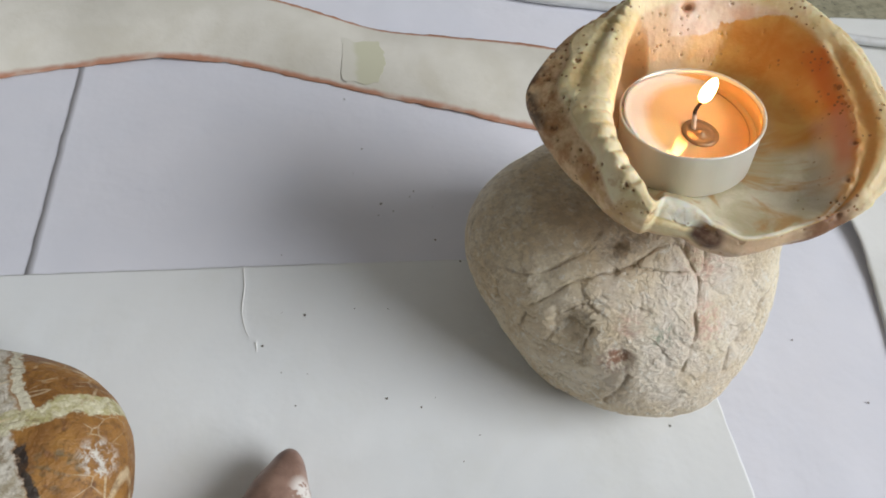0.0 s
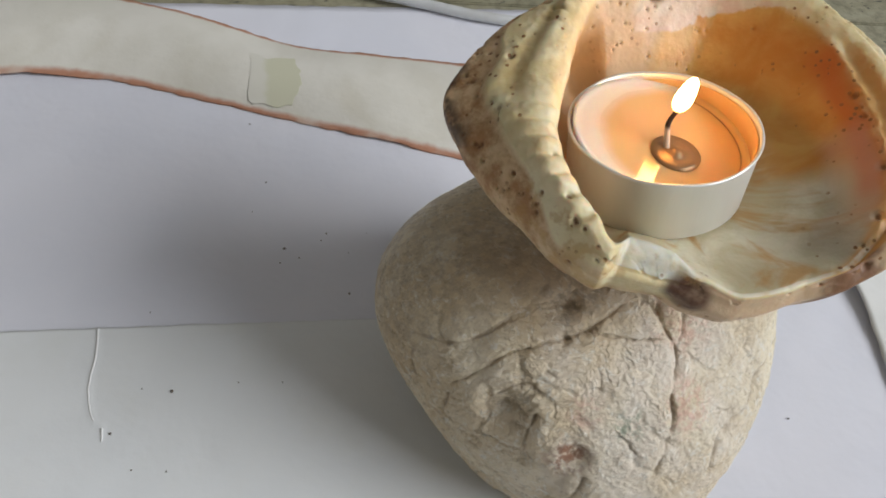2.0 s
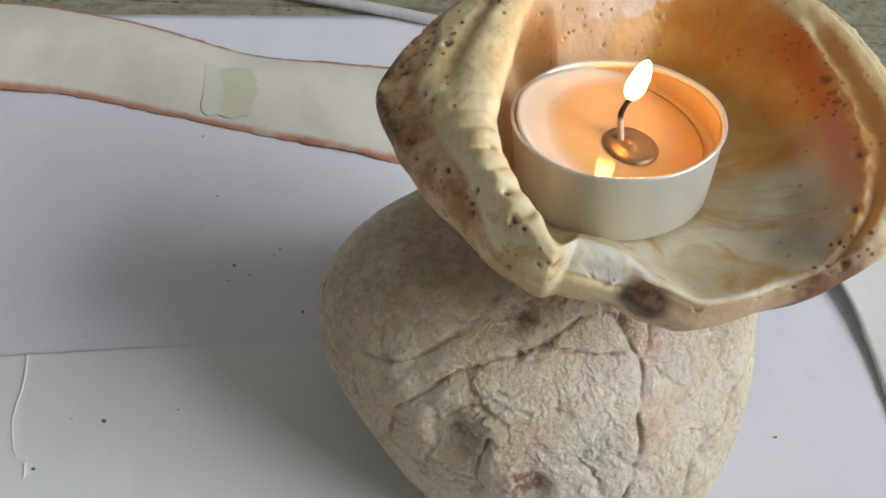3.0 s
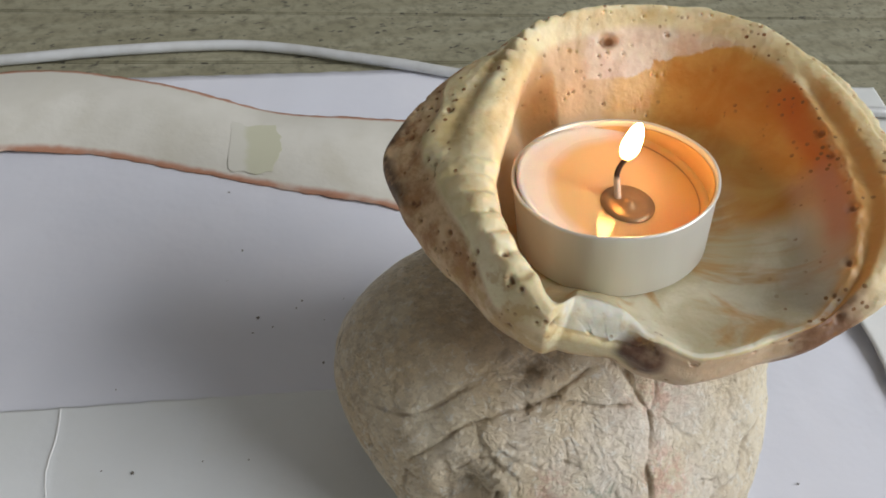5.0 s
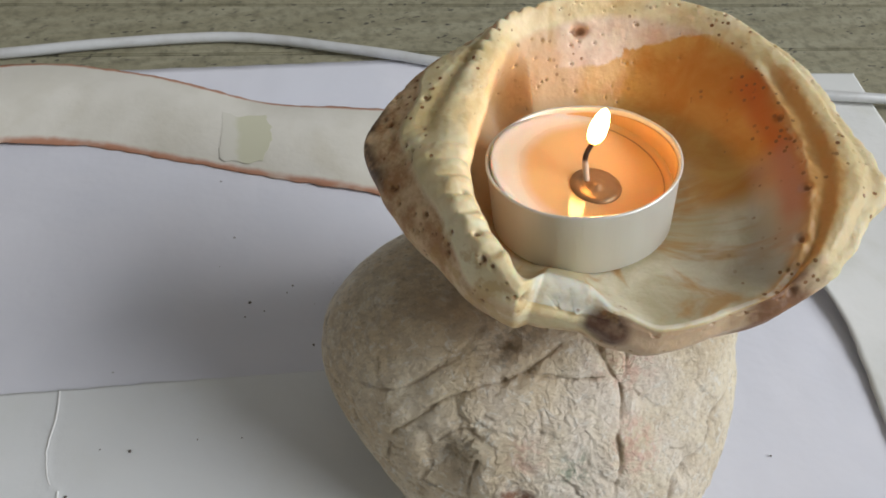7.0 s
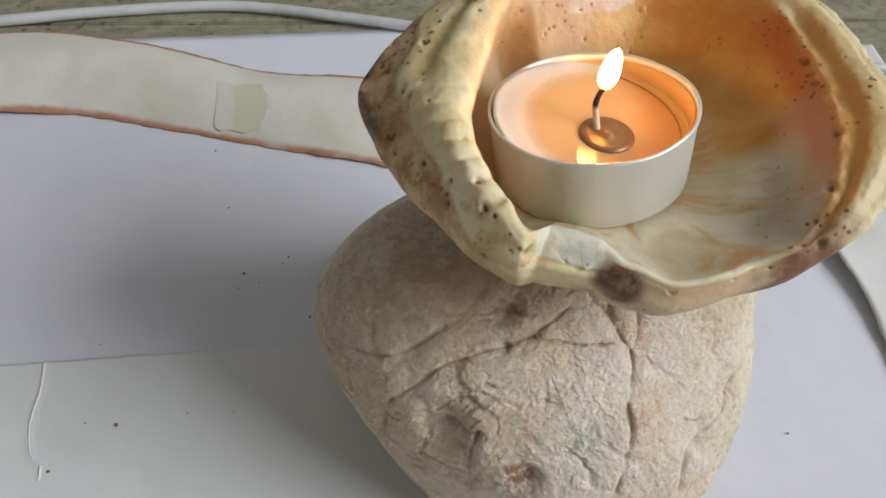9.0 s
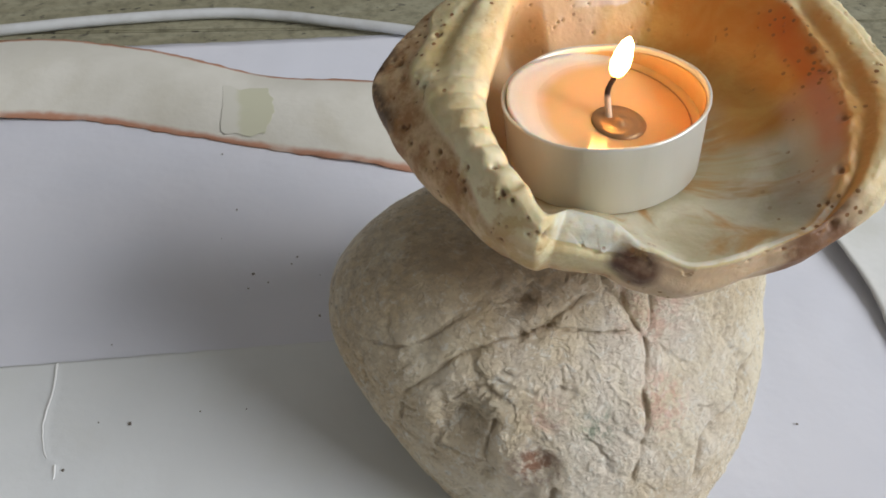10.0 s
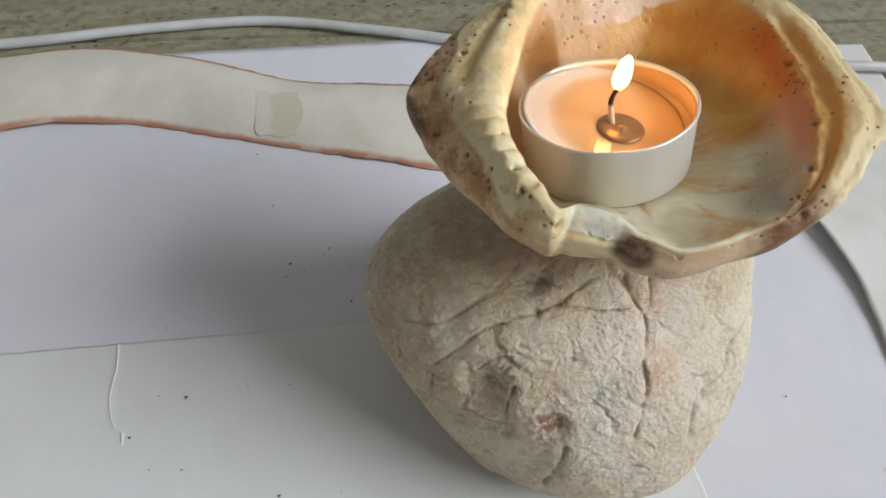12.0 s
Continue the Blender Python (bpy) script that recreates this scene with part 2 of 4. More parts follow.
    m.set(Base_Color=c, Subsurface_Weight=0.22, Subsurface_Radius=(1.0, 0.45, 0.2), Subsurface_Scale=0.003,
          Roughness=m.ramp(v, 0.3, 0.7, 0.46, 0.6))
    m.bump(m.noise(700, 4), 0.00025, 0.6)
    m.bump(m.times(m.noise(230, 5, 0.6), m.ramp(v, 0.5, 0.6, 0.2, 1.0)), 0.0008, 0.6)
    return m


MAT_SHELL = shell_material()

MAT_CUP = Mat("satin_aluminium", 0.42, metal=0.4)
MAT_CUP.set(Base_Color=MAT_CUP.mix(MAT_CUP.noise(1.0, 3, v=MAT_CUP.stretch(MAT_CUP.pos, (260, 260, 30))), (0.80, 0.79, 0.73), (0.88, 0.87, 0.81)))
MAT_CUP.bump(MAT_CUP.noise(1.0, 3, v=MAT_CUP.stretch(MAT_CUP.pos, (300, 300, 40))), 0.0002, 0.5)


def wax_material():
    m = Mat("half_melted_wax", 0.12, spec=0.5)
    n = m.t.nodes.new("ShaderNodeVectorMath")
    n.operation = "DISTANCE"
    m.put(m.stretch(m.pos, (1, 1, 0)), n.inputs[0])
    n.inputs[1].default_value = (0.0050, -0.0005, 0)
    melted = m.ramp(m.math("ADD", n.outputs["Value"], m.math("MULTIPLY", m.noise(120, 3), 0.002)), 0.0150, 0.0190, 1, 0)
    c = m.mix(melted, (0.86, 0.72, 0.61), (0.72, 0.47, 0.22))
    m.set(Base_Color=c, Subsurface_Weight=0.6, Subsurface_Radius=(1.0, 0.5, 0.25), Subsurface_Scale=0.005,
          Roughness=m.ramp(melted, 0, 1, 0.35, 0.04))
    return m


MAT_WAX = wax_material()
# amber that paints the flame's light on the cup's inner wall
MAT_LINER = Mat("amber_lit_liner", 0.25)
MAT_LINER.set(Base_Color=MAT_LINER.mix(MAT_LINER.noise(200, 3), (0.62, 0.37, 0.15), (0.72, 0.48, 0.24)), Subsurface_Weight=0.4, Subsurface_Radius=(1.0, 0.5, 0.25), Subsurface_Scale=0.003)
MAT_SUSTAINER = Mat("sooty_metal", 0.35, metal=0.4)
MAT_SUSTAINER.set(Base_Color=MAT_SUSTAINER.mix(MAT_SUSTAINER.noise(300, 3), (0.28, 0.17, 0.08), (0.40, 0.25, 0.12)))
MAT_WICK = Mat("burnt_wick", 0.9)
MAT_WICK.set(Base_Color=MAT_WICK.mix(MAT_WICK.ramp(MAT_WICK.axis(MAT_WICK.pos, 2), 0.0030, 0.0040), (0.75, 0.62, 0.48), (0.035, 0.02, 0.015)))
MAT_FLAME = Mat("flame", 1.0)
_h = MAT_FLAME.axis(MAT_FLAME.pos, 2)
MAT_FLAME.set(Base_Color=(0, 0, 0), Emission_Color=MAT_FLAME.mix(MAT_FLAME.ramp(_h, 0.0004, 0.0032), (1.0, 0.33, 0.07), (1.0, 0.50, 0.15)),
              Emission_Strength=MAT_FLAME.ramp(_h, 0.0, 0.0030, FLAME * 0.15, FLAME))


def jasper_material():
    m = Mat("banded_brown_pebble", 0.5)
    p = m.turn(m.pos, -36)
    c = m.mix(m.ramp(m.noise(60, 5, 0.6, warp=1.2), 0.3, 0.7), (0.20, 0.085, 0.018), (0.37, 0.18, 0.042))
    c = m.mix(m.ramp(m.noise(130, 4, warp=1), 0.55, 0.72), c, (0.14, 0.055, 0.018))
    wob = m.math("ADD", m.math("ADD", m.axis(p, 1), 0.0081), m.math("MULTIPLY", m.math("SUBTRACT", m.noise(110, 6, 0.7), 0.5), 0.010))
    wobx = m.math("ADD", m.math("SUBTRACT", m.axis(p, 0), 0.0019), m.math("MULTIPLY", m.math("SUBTRACT", m.noise(130, 6, 0.7), 0.5), 0.008))
    pale = m.mix(m.ramp(m.noise(300, 5, 0.7), 0.35, 0.65), (0.40, 0.36, 0.17), (0.66, 0.62, 0.44))
    grey = m.mix(m.ramp(m.noise(240, 5, 0.7), 0.35, 0.65), (0.34, 0.29, 0.20), (0.66, 0.62, 0.54))
    above = m.ramp(wob, 0.012, 0.014)
    c = m.mix(m.times(above, m.ramp(wobx, 0.021, 0.0225, 1, 0)), c, grey)
    c = m.mix(m.times(above, m.bell(wobx, 0.0235, 0.0008, 0.0006)), c, (0.64, 0.60, 0.46))
    c = m.mix(m.times(above, m.bell(wobx, 0.0165, 0.0008, 0.0006)), c, (0.70, 0.67, 0.58))
    c = m.mix(m.times(m.ramp(wob, 0.010, 0.012, 1, 0), m.ramp(wobx, 0.0185, 0.0200, 1, 0)), c, grey)
    c = m.mix(m.times(m.ramp(wob, 0.004, 0.006, 1, 0), m.bell(wobx, 0.0205, 0.0007, 0.0007)), c, (0.03, 0.02, 0.015))
    c = m.mix(m.bell(wob, 0.0120, 0.0024, 0.0010), c, pale)
    c = m.mix(m.times(m.spot((0.036, 0.013, 0.012), 0.0045), m.ramp(m.noise(420, 4, 0.7), 0.44, 0.58)), c, (0.64, 0.61, 0.55))
    c = m.mix(m.times(m.spot((0.029, 0.008, 0.016), 0.005), m.ramp(m.noise(250, 4), 0.45, 0.60), 0.8), c, (0.10, 0.09, 0.05))
    web = m.cells(190, v=m.stretch(p, (0.6, 1.3, 1)), feature="DISTANCE_TO_EDGE")
    c = m.mix(m.times(m.ramp(web, 0.01, 0.04, 1, 0), m.ramp(m.noise(100, 4), 0.50, 0.62), 0.45), c, (0.58, 0.50, 0.34))
    veins = m.cells(75, v=m.pos, feature="DISTANCE_TO_EDGE")
    c = m.mix(m.times(m.ramp(veins, 0.008, 0.03, 1, 0), m.ramp(m.noise(80, 3), 0.5, 0.62), 0.7), c, (0.62, 0.50, 0.32))
    c = m.mix(m.ramp(m.noise(260, 6, 0.75, warp=1.5), 0.50, 0.66, 0, 0.55), c, (0.12, 0.055, 0.015))
    m.set(Base_Color=c)
    m.bump(m.noise(420, 5, 0.6), 0.0010, 0.8)
    return m


MAT_JASPER = jasper_material()
MAT_REDPEB = Mat("red_brown_pebble", 0.35)
MAT_REDPEB.set(Base_Color=MAT_REDPEB.mix(
    MAT_REDPEB.times(MAT_REDPEB.spot((0.0075, 0.012, 0.007), 0.004), MAT_REDPEB.ramp(MAT_REDPEB.noise(350, 3), 0.4, 0.5)),
    MAT_REDPEB.mix(MAT_REDPEB.ramp(MAT_REDPEB.noise(130, 4), 0.35, 0.65), (0.21, 0.125, 0.095), (0.34, 0.215, 0.165)), (0.74, 0.70, 0.66)))
MAT_REDPEB.bump(MAT_REDPEB.noise(500, 4), 0.0003, 0.5)

MAT_WALL = Mat("plain_wall_paint", 0.8)
MAT_WALL.set(Base_Color=MAT_WALL.mix(MAT_WALL.noise(6, 4), (0.38, 0.37, 0.35), (0.44, 0.43, 0.41)))
MAT_WALL.bump(MAT_WALL.noise(60, 4), 0.003, 0.3)
MAT_FLOOR = Mat("floor_boards", 0.5)
MAT_FLOOR.set(Base_Color=MAT_FLOOR.mix(MAT_FLOOR.noise(1.0, 4, v=MAT_FLOOR.stretch(MAT_FLOOR.pos, (3, 30, 3))), (0.22, 0.15, 0.09), (0.33, 0.23, 0.15)))


# ---- mesh helpers ----
def mesh_object(name, bm, material, smooth=True):
    data = bpy.data.meshes.new(name)
    bm.to_mesh(data)
    bm.free()
    data.materials.append(material.m)
    if smooth:
        data.polygons.foreach_set("use_smooth", [True] * len(data.polygons))
    return new(name, data)


def part(name, bm, material, parent, label="", smooth=True):
    ob = mesh_object(name, bm, material, smooth)
    ob.parent = parent
    return tagged(ob, label)


def box(bm, lo, hi):
    m = Matrix.LocRotScale([(a + b) / 2 for a, b in zip(lo, hi)], None, [b - a for a, b in zip(lo, hi)])
    return bmesh.ops.create_cube(bm, size=1, matrix=m)["verts"]


def lathe(bm, profile, seg=96, wobble=None):
    """Turn a profile of (radius, height) round the z axis; the ends are closed where the radius is 0."""
    rings = []
    for r, z in profile:
        if r < 1e-7:
            rings.append([bm.verts.new((0, 0, z))])
        else:
            rings.append([bm.verts.new((r * math.cos(a), r * math.sin(a), z + (wobble(r, a) if wobble else 0)))
                          for a in (math.tau * i / seg for i in range(seg))])
    for a, b in zip(rings, rings[1:]):
        for i in range(seg):
            q = [a[i % len(a)], a[(i + 1) % len(a)], b[(i + 1) % len(b)], b[i % len(b)]]
            q = list(dict.fromkeys(q))
            if len(q) > 2:
                bm.faces.new(q)
    bmesh.ops.recalc_face_normals(bm, faces=bm.faces)


def tube(bm, points, radius, seg=12, ends=(1.0, 1.0)):
    """A round tube along a smooth line through the points; ends scale the radius at both ends."""
    pts = [Vector(p) for p in points]
    line = []
    for i in range(len(pts) - 1):
        p0, p1, p2, p3 = pts[max(i - 1, 0)], pts[i], pts[i + 1], pts[min(i + 2, len(pts) - 1)]
        for k in range(8):
            t = k / 8
            line.append(0.5 * (2 * p1 + (p2 - p0) * t + (2 * p0 - 5 * p1 + 4 * p2 - p3) * t * t + (3 * p1 - p0 - 3 * p2 + p3) * t ** 3))
    line.append(pts[-1])
    rings = []
    for i, p in enumerate(line):
        d = (line[min(i + 1, len(line) - 1)] - line[max(i - 1, 0)]).normalized()
        side = d.cross(Vector((0, 0, 1)))
        side = side.normalized() if side.length > 1e-3 else Vector((1, 0, 0))
        up = side.cross(d)
        f = ends[0] + (ends[1] - ends[0]) * i / (len(line) - 1)
        rings.append([bm.verts.new(p + (side * math.cos(a) + up * math.sin(a)) * radius * f) for a in (math.tau * k / seg for k in range(seg))])
    for a, b in zip(rings, rings[1:]):
        for k in range(seg):
            bm.faces.new((a[k], a[(k + 1) % seg], b[(k + 1) % seg], b[k]))
    bm.faces.new(rings[0][::-1])
    bm.faces.new(rings[-1])


def smooth01(x):
    x = min(max(x, 0.0), 1.0)
    return x * x * (3 - 2 * x)


def along(points, u):
    """A smooth curve through evenly counted 2D or 3D points, u from 0 to 1."""
    f = u * (len(points) - 1)
    i = min(int(f), len(points) - 2)
    t = f - i
    p0, p1, p2, p3 = (np.array(points[min(max(k, 0), len(points) - 1)], float) for k in (i - 1, i, i + 1, i + 2))
    return 0.5 * (2 * p1 + (p2 - p0) * t + (2 * p0 - 5 * p1 + 4 * p2 - p3) * t * t + (3 * p1 - p0 - 3 * p2 + p3) * t ** 3)


def sheet(bm, place, nu, nv, thick):
    """A thin solid sheet: place(u, v) gives its upper side. Writes u, v as its UV."""
    uvl = bm.loops.layers.uv.new("uv")
    top = [[bm.verts.new(place(i / nu, j / nv)) for j in range(nv + 1)] for i in range(nu + 1)]
    low = [[bm.verts.new(v.co - Vector((0, 0, thick))) for v in row] for row in top]
    where = {v: (i / nu, j / nv) for g in (top, low) for i, row in enumerate(g) for j, v in enumerate(row)}
    for i in range(nu):
        for j in range(nv):
            bm.faces.new((top[i][j], top[i + 1][j], top[i + 1][j + 1], top[i][j + 1]))
            bm.faces.new((low[i][j + 1], low[i + 1][j + 1], low[i + 1][j], low[i][j]))
    for i in range(nu):
        bm.faces.new((low[i][0], low[i + 1][0], top[i + 1][0], top[i][0]))
        bm.faces.new((top[i][nv], top[i + 1][nv], low[i + 1][nv], low[i][nv]))
    for j in range(nv):
        bm.faces.new((top[0][j], top[0][j + 1], low[0][j + 1], low[0][j]))
        bm.faces.new((low[nu][j], low[nu][j + 1], top[nu][j + 1], top[nu][j]))
    for f in bm.faces:
        for loop in f.loops:
            loop[uvl].uv = where[loop.vert]


def ripple(x, y, size, seed=0.0):
    return size * noise.noise(Vector((x * 11 + seed, y * 11, seed)))


_rs = np.random.RandomState(7)
GRADS = _rs.normal(size=(256, 3))
GRADS /= np.linalg.norm(GRADS, axis=1)[:, None]
PERM = np.tile(_rs.permutation(256), 2)


def field(p, seed=0):
    """Smooth gradient noise of an array of points (n, 3), about -0.7 to 0.7."""
    p = np.asarray(p, float) + seed * 17.31
    cell = np.floor(p).astype(int)
    f = p - cell
    w = f * f * f * (f * (f * 6 - 15) + 10)
    out = 0.0
    for dx in (0, 1):
        for dy in (0, 1):
            for dz in (0, 1):
                k = PERM[(PERM[(PERM[(cell[:, 0] + dx) & 255] + cell[:, 1] + dy) & 255] + cell[:, 2] + dz) & 255]
                dot = ((f - (dx, dy, dz)) * GRADS[k]).sum(1)
                out = out + dot * (w[:, 0] if dx else 1 - w[:, 0]) * (w[:, 1] if dy else 1 - w[:, 1]) * (w[:, 2] if dz else 1 - w[:, 2])
    return out


def ease(x):
    x = np.clip(x, 0, 1)
    return x * x * (3 - 2 * x)


def span(x, lo, hi, soft):
    return ease((x - lo) / soft) * ease((hi - x) / soft)


def hump(x, centre, width):
    return np.exp(-((x - centre) / width) ** 2)


# ---- the room that closes the place, and the table ----
# Unseen walls, floor and ceiling, added to close off sky and set bounce light.
X0, X1, Y0, Y1, Z0, Z1 = -1.7, 2.2, -2.4, 1.5, -0.75, 2.6


def slab(name, lo, hi, material):
    bm = bmesh.new()
    box(bm, lo, hi)
    return tagged(mesh_object(name, bm, material, False), kind="structure")


slab("floor", (X0, Y0, Z0 - 0.1), (X1, Y1, Z0), MAT_FLOOR)
slab("ceiling", (X0, Y0, Z1), (X1, Y1, Z1 + 0.1), MAT_WALL)
slab("wall_west", (X0 - 0.12, Y0 - 0.12, Z0 - 0.1), (X0, Y1 + 0.12, Z1 + 0.1), MAT_WALL)
slab("wall_north", (X0, Y1, Z0 - 0.1), (X1, Y1 + 0.12, Z1 + 0.1), MAT_WALL)
slab("wall_south", (X0, Y0 - 0.12, Z0 - 0.1), (X1, Y0, Z1 + 0.1), MAT_WALL)
bm = bmesh.new()
WY0, WY1, WZ0, WZ1 = -1.30, 0.70, 0.62, 2.46
for lo, hi in (((Y0 - 0.12, Z0 - 0.1), (WY0, Z1 + 0.1)), ((WY1, Z0 - 0.1), (Y1 + 0.12, Z1 + 0.1)), ((WY0, Z0 - 0.1), (WY1, WZ0)), ((WY0, WZ1), (WY1, Z1 + 0.1))):
    box(bm, (X1, *lo), (X1 + 0.12, *hi))
tagged(mesh_object("wall_east", bm, MAT_WALL, False), kind="structure")

# The table lies askew to the view, in the papers' own direction.
TABLE_TURN = 13.0


def table():
    top = new("table")
    tagged(top, "old table of streaky grey-green boards with dark specks", "table")
    top.matrix_world = pose(0, 0.385, 0, 0, 0, TABLE_TURN)
    rows = [(-0.78, -0.046), (-0.0448, -0.0055), (-0.0043, 0.25)]
    for a, b in rows:
        bm = bmesh.new()
        box(bm, (-0.75, a, -0.03), (0.62, b, -0.0006))
        bmesh.ops.bevel(bm, geom=bm.edges[:], offset=0.0006, segments=2, affect="EDGES")
        part("board", bm, MAT_TABLE, top, smooth=False)
    for x in (-0.68, 0.55):
        for y in (-0.70, 0.18):
            bm = bmesh.new()
            box(bm, (x - 0.03, y - 0.03, Z0), (x + 0.03, y + 0.03, -0.0302))
            bmesh.ops.bevel(bm, geom=bm.edges[:], offset=0.004, segments=2, affect="EDGES")
            part("leg", bm, MAT_TABLE, top, smooth=False)


table()


# ---- papers ----
def quad_sheet(name, a, b, c, d, z, material, label, nu=60, nv=60, extra=None, rag=0.0):
    """A sheet with corners a, b, c, d (metres, in turn), lying at height z."""
    a, b, c, d = (np.array(p) for p in (a, b, c, d))

    def place(u, v):
        p = (a * (1 - u) + b * u) * (1 - v) + (d * (1 - u) + c * u) * v
        x, y = p
        if rag:
            x += rag * noise.noise(Vector((0, y * 160, z * 900))) * (u < 0.001 or u > 0.999)
            y += rag * noise.noise(Vector((x * 160, 3, z * 900))) * (v < 0.001 or v > 0.999)
        h = z + abs(ripple(x, y, 0.0004)) + (extra(x, y, u, v) if extra else 0.0)
        return (x, y, h)

    bm = bmesh.new()
    sheet(bm, place, nu, nv, 0.0002)
    return tagged(mesh_object(name, bm, material), label, "paper", "papers on the table")


def tear_lift(x, y, u, v):
    return 0.0002 * math.exp(-u * 120)


quad_sheet("paper_sheet", (-0.36, -0.15), (-0.03, -0.09), (-0.11, 0.285), (-0.44, 0.205), 0.0003, MAT_COOL,
           "cool white sheet of paper lying under a second sheet")
quad_sheet("paper_sheet", (-0.0605, -0.0950), (0.3000, -0.0200), (0.1650, 0.3770), (-0.1450, 0.2880), 0.0006, MAT_COOL,
           "large cool white sheet of paper lying flat on the table", 120, 100, tear_lift, 0.0006)

CREASE = [(-0.0450, 0.1590), (-0.0425, 0.1515), (-0.0412, 0.1440), (-0.0392, 0.1385), (-0.0365, 0.1340), (-0.0335, 0.1320), (-0.0325, 0.1285)]
CREASE_LINE = np.array([along(CREASE, i / 60) for i in range(61)])


def crease(x, y, u, v):
    d = CREASE_LINE - (x, y)
    k = (d ** 2).sum(1).argmin()
    dist = math.hypot(*d[k])
    if dist > 0.004:
        return 0.0
    side = 1.0 if d[k][0] < 0 else 0.55
    return 0.00018 * side * math.exp(-(dist / 0.0007) ** 2) * smooth01((60 - k) / 14)


warm_sheet = quad_sheet("paper_sheet", (-0.085, -0.060), (0.1560, -0.001), (0.1020, 0.1950), (-0.1500, 0.1340), 0.0014, MAT_WARM,
           "warm white sheet of paper with a small creased tear", 420, 300, crease, 0.0004)

MAT_FIBRE = Mat("torn_paper_fibre", 0.9)
MAT_FIBRE.set(Base_Color=MAT_FIBRE.mix(MAT_FIBRE.noise(900, 3), (0.80, 0.80, 0.79), (0.88, 0.88, 0.87)))
for first, last in ((0, 43), (50, 60)):
    bm = bmesh.new()
    line = CREASE_LINE[first:last + 1:3]
    tube(bm, [(x + 0.0003 * noise.noise(Vector((x * 900, y * 900, 0))), y, 0.00150 + abs(ripple(x, y, 0.0004))) for x, y in line], 0.00034, 7, (1.0, 0.45))
    part("torn_edge", bm, MAT_FIBRE, warm_sheet, "raised white torn paper edge")

STRIP_LOW = [(-0.235, 0.170), (-0.196, 0.203), (-0.160, 0.2268), (-0.132, 0.2407), (-0.102, 0.2520), (-0.073, 0.2556), (-0.046, 0.2537), (-0.017, 0.2514), (0.013, 0.2492), (0.045, 0.2468), (0.080, 0.2460), (0.110, 0.248)]
STRIP_TOP = [(-0.262, 0.228), (-0.222, 0.252), (-0.175, 0.2730), (-0.140, 0.2850), (-0.107, 0.2960), (-0.078, 0.2965), (-0.046, 0.2922), (-0.022, 0.2888), (0.008, 0.2903), (0.040, 0.2945), (0.080, 0.294), (0.110, 0.296)]


def strip_place(u, v):
    a, b = along(STRIP_LOW, u), along(STRIP_TOP, u)
    x, y = a * (1 - v) + b * v
    rag = 0.0006 * noise.noise(Vector((x * 230, v * 5, 0))) + 0.0007 * noise.noise(Vector((x * 70, v * 5, 4)))
    if v < 0.001 or v > 0.999:
        y += rag
    h = 0.0015 + 0.0072 * math.sin(math.pi * min(v * 0.75, 1.0)) + ripple(x * 2.2, y * 1.2, 0.0018, 5.0)
    return (x, y + 0.0014 * (1 - v) ** 4, max(h, 0.0014))


bm = bmesh.new()
sheet(bm, strip_place, 320, 28, 0.0004)
strip = tagged(mesh_object("torn_paper_strip", bm, MAT_STRIP), "long strip of cream paper with ragged red-brown torn edges", "paper strip")

TAPE_LOW, TAPE_TOP = [(-0.0310, 0.2570), (-0.022, 0.2562), (-0.0158, 0.2572)], [(-0.0350, 0.2770), (-0.028, 0.2760), (-0.0200, 0.2785)]


STRIP_U = [i / 600 for i in range(601)]
STRIP_X = [along(STRIP_LOW, u)[0] for u in STRIP_U]


def strip_height(x, y):
    u = float(np.interp(x, STRIP_X, STRIP_U))
    for _ in range(3):
        a, b = along(STRIP_LOW, u), along(STRIP_TOP, u)
        v = min(max((y - a[1]) / (b[1] - a[1]), 0), 1)
        u += (x - (a[0] * (1 - v) + b[0] * v)) * 2.9
    a, b = along(STRIP_LOW, u), along(STRIP_TOP, u)
    return strip_place(u, min(max((y - a[1]) / (b[1] - a[1]), 0), 1))[2]


def tape_place(u, v):
    x, y = along(TAPE_LOW, u) * (1 - v) + along(TAPE_TOP, u) * v
    x += 0.0012 * noise.noise(Vector((y * 260, 1, 3))) * abs(2 * u - 1)
    y += 0.0012 * noise.noise(Vector((x * 260, 7, 3))) * abs(2 * v - 1)
    x += u ** 3 * (0.0030 * math.sin(math.pi * v) + 0.0012 * noise.noise(Vector((v * 9, 2, 1))))
    return (x, y, strip_height(x, y) + 0.00005)


bm = bmesh.new()
sheet(bm, tape_place, 110, 110, 0.00004)
tagged(mesh_object("tape_piece", bm, MAT_TAPE), "yellowed piece of adhesive tape stuck on the torn strip", "tape")

RIGHT_EDGE = [(0.196, 0.060), (0.1870, 0.120), (0.1830, 0.160), (0.1820, 0.190), (0.1800, 0.213), (0.1740, 0.234), (0.166, 0.256), (0.170, 0.300), (0.182, 0.335), (0.196, 0.360)]
FAR_EDGE = [(0.300, 0.060), (0.285, 0.120), (0.275, 0.160), (0.265, 0.190), (0.257, 0.213), (0.250, 0.234), (0.243, 0.256), (0.233, 0.300), (0.2285, 0.335), (0.2260, 0.3665)]


def right_place(u, v):
    a, b = along(RIGHT_EDGE, u), along(FAR_EDGE, u)
    x, y = a * (1 - v) + b * v
    if v < 0.001:
        x += 0.0007 * noise.noise(Vector((y * 170, 1, 0)))
    return (x, y, 0.0018 + abs(ripple(x, y, 0.0010, 9.0)) + 0.0030 * math.exp(-((y - 0.235) / 0.030) ** 2 - v * 4))


bm = bmesh.new()
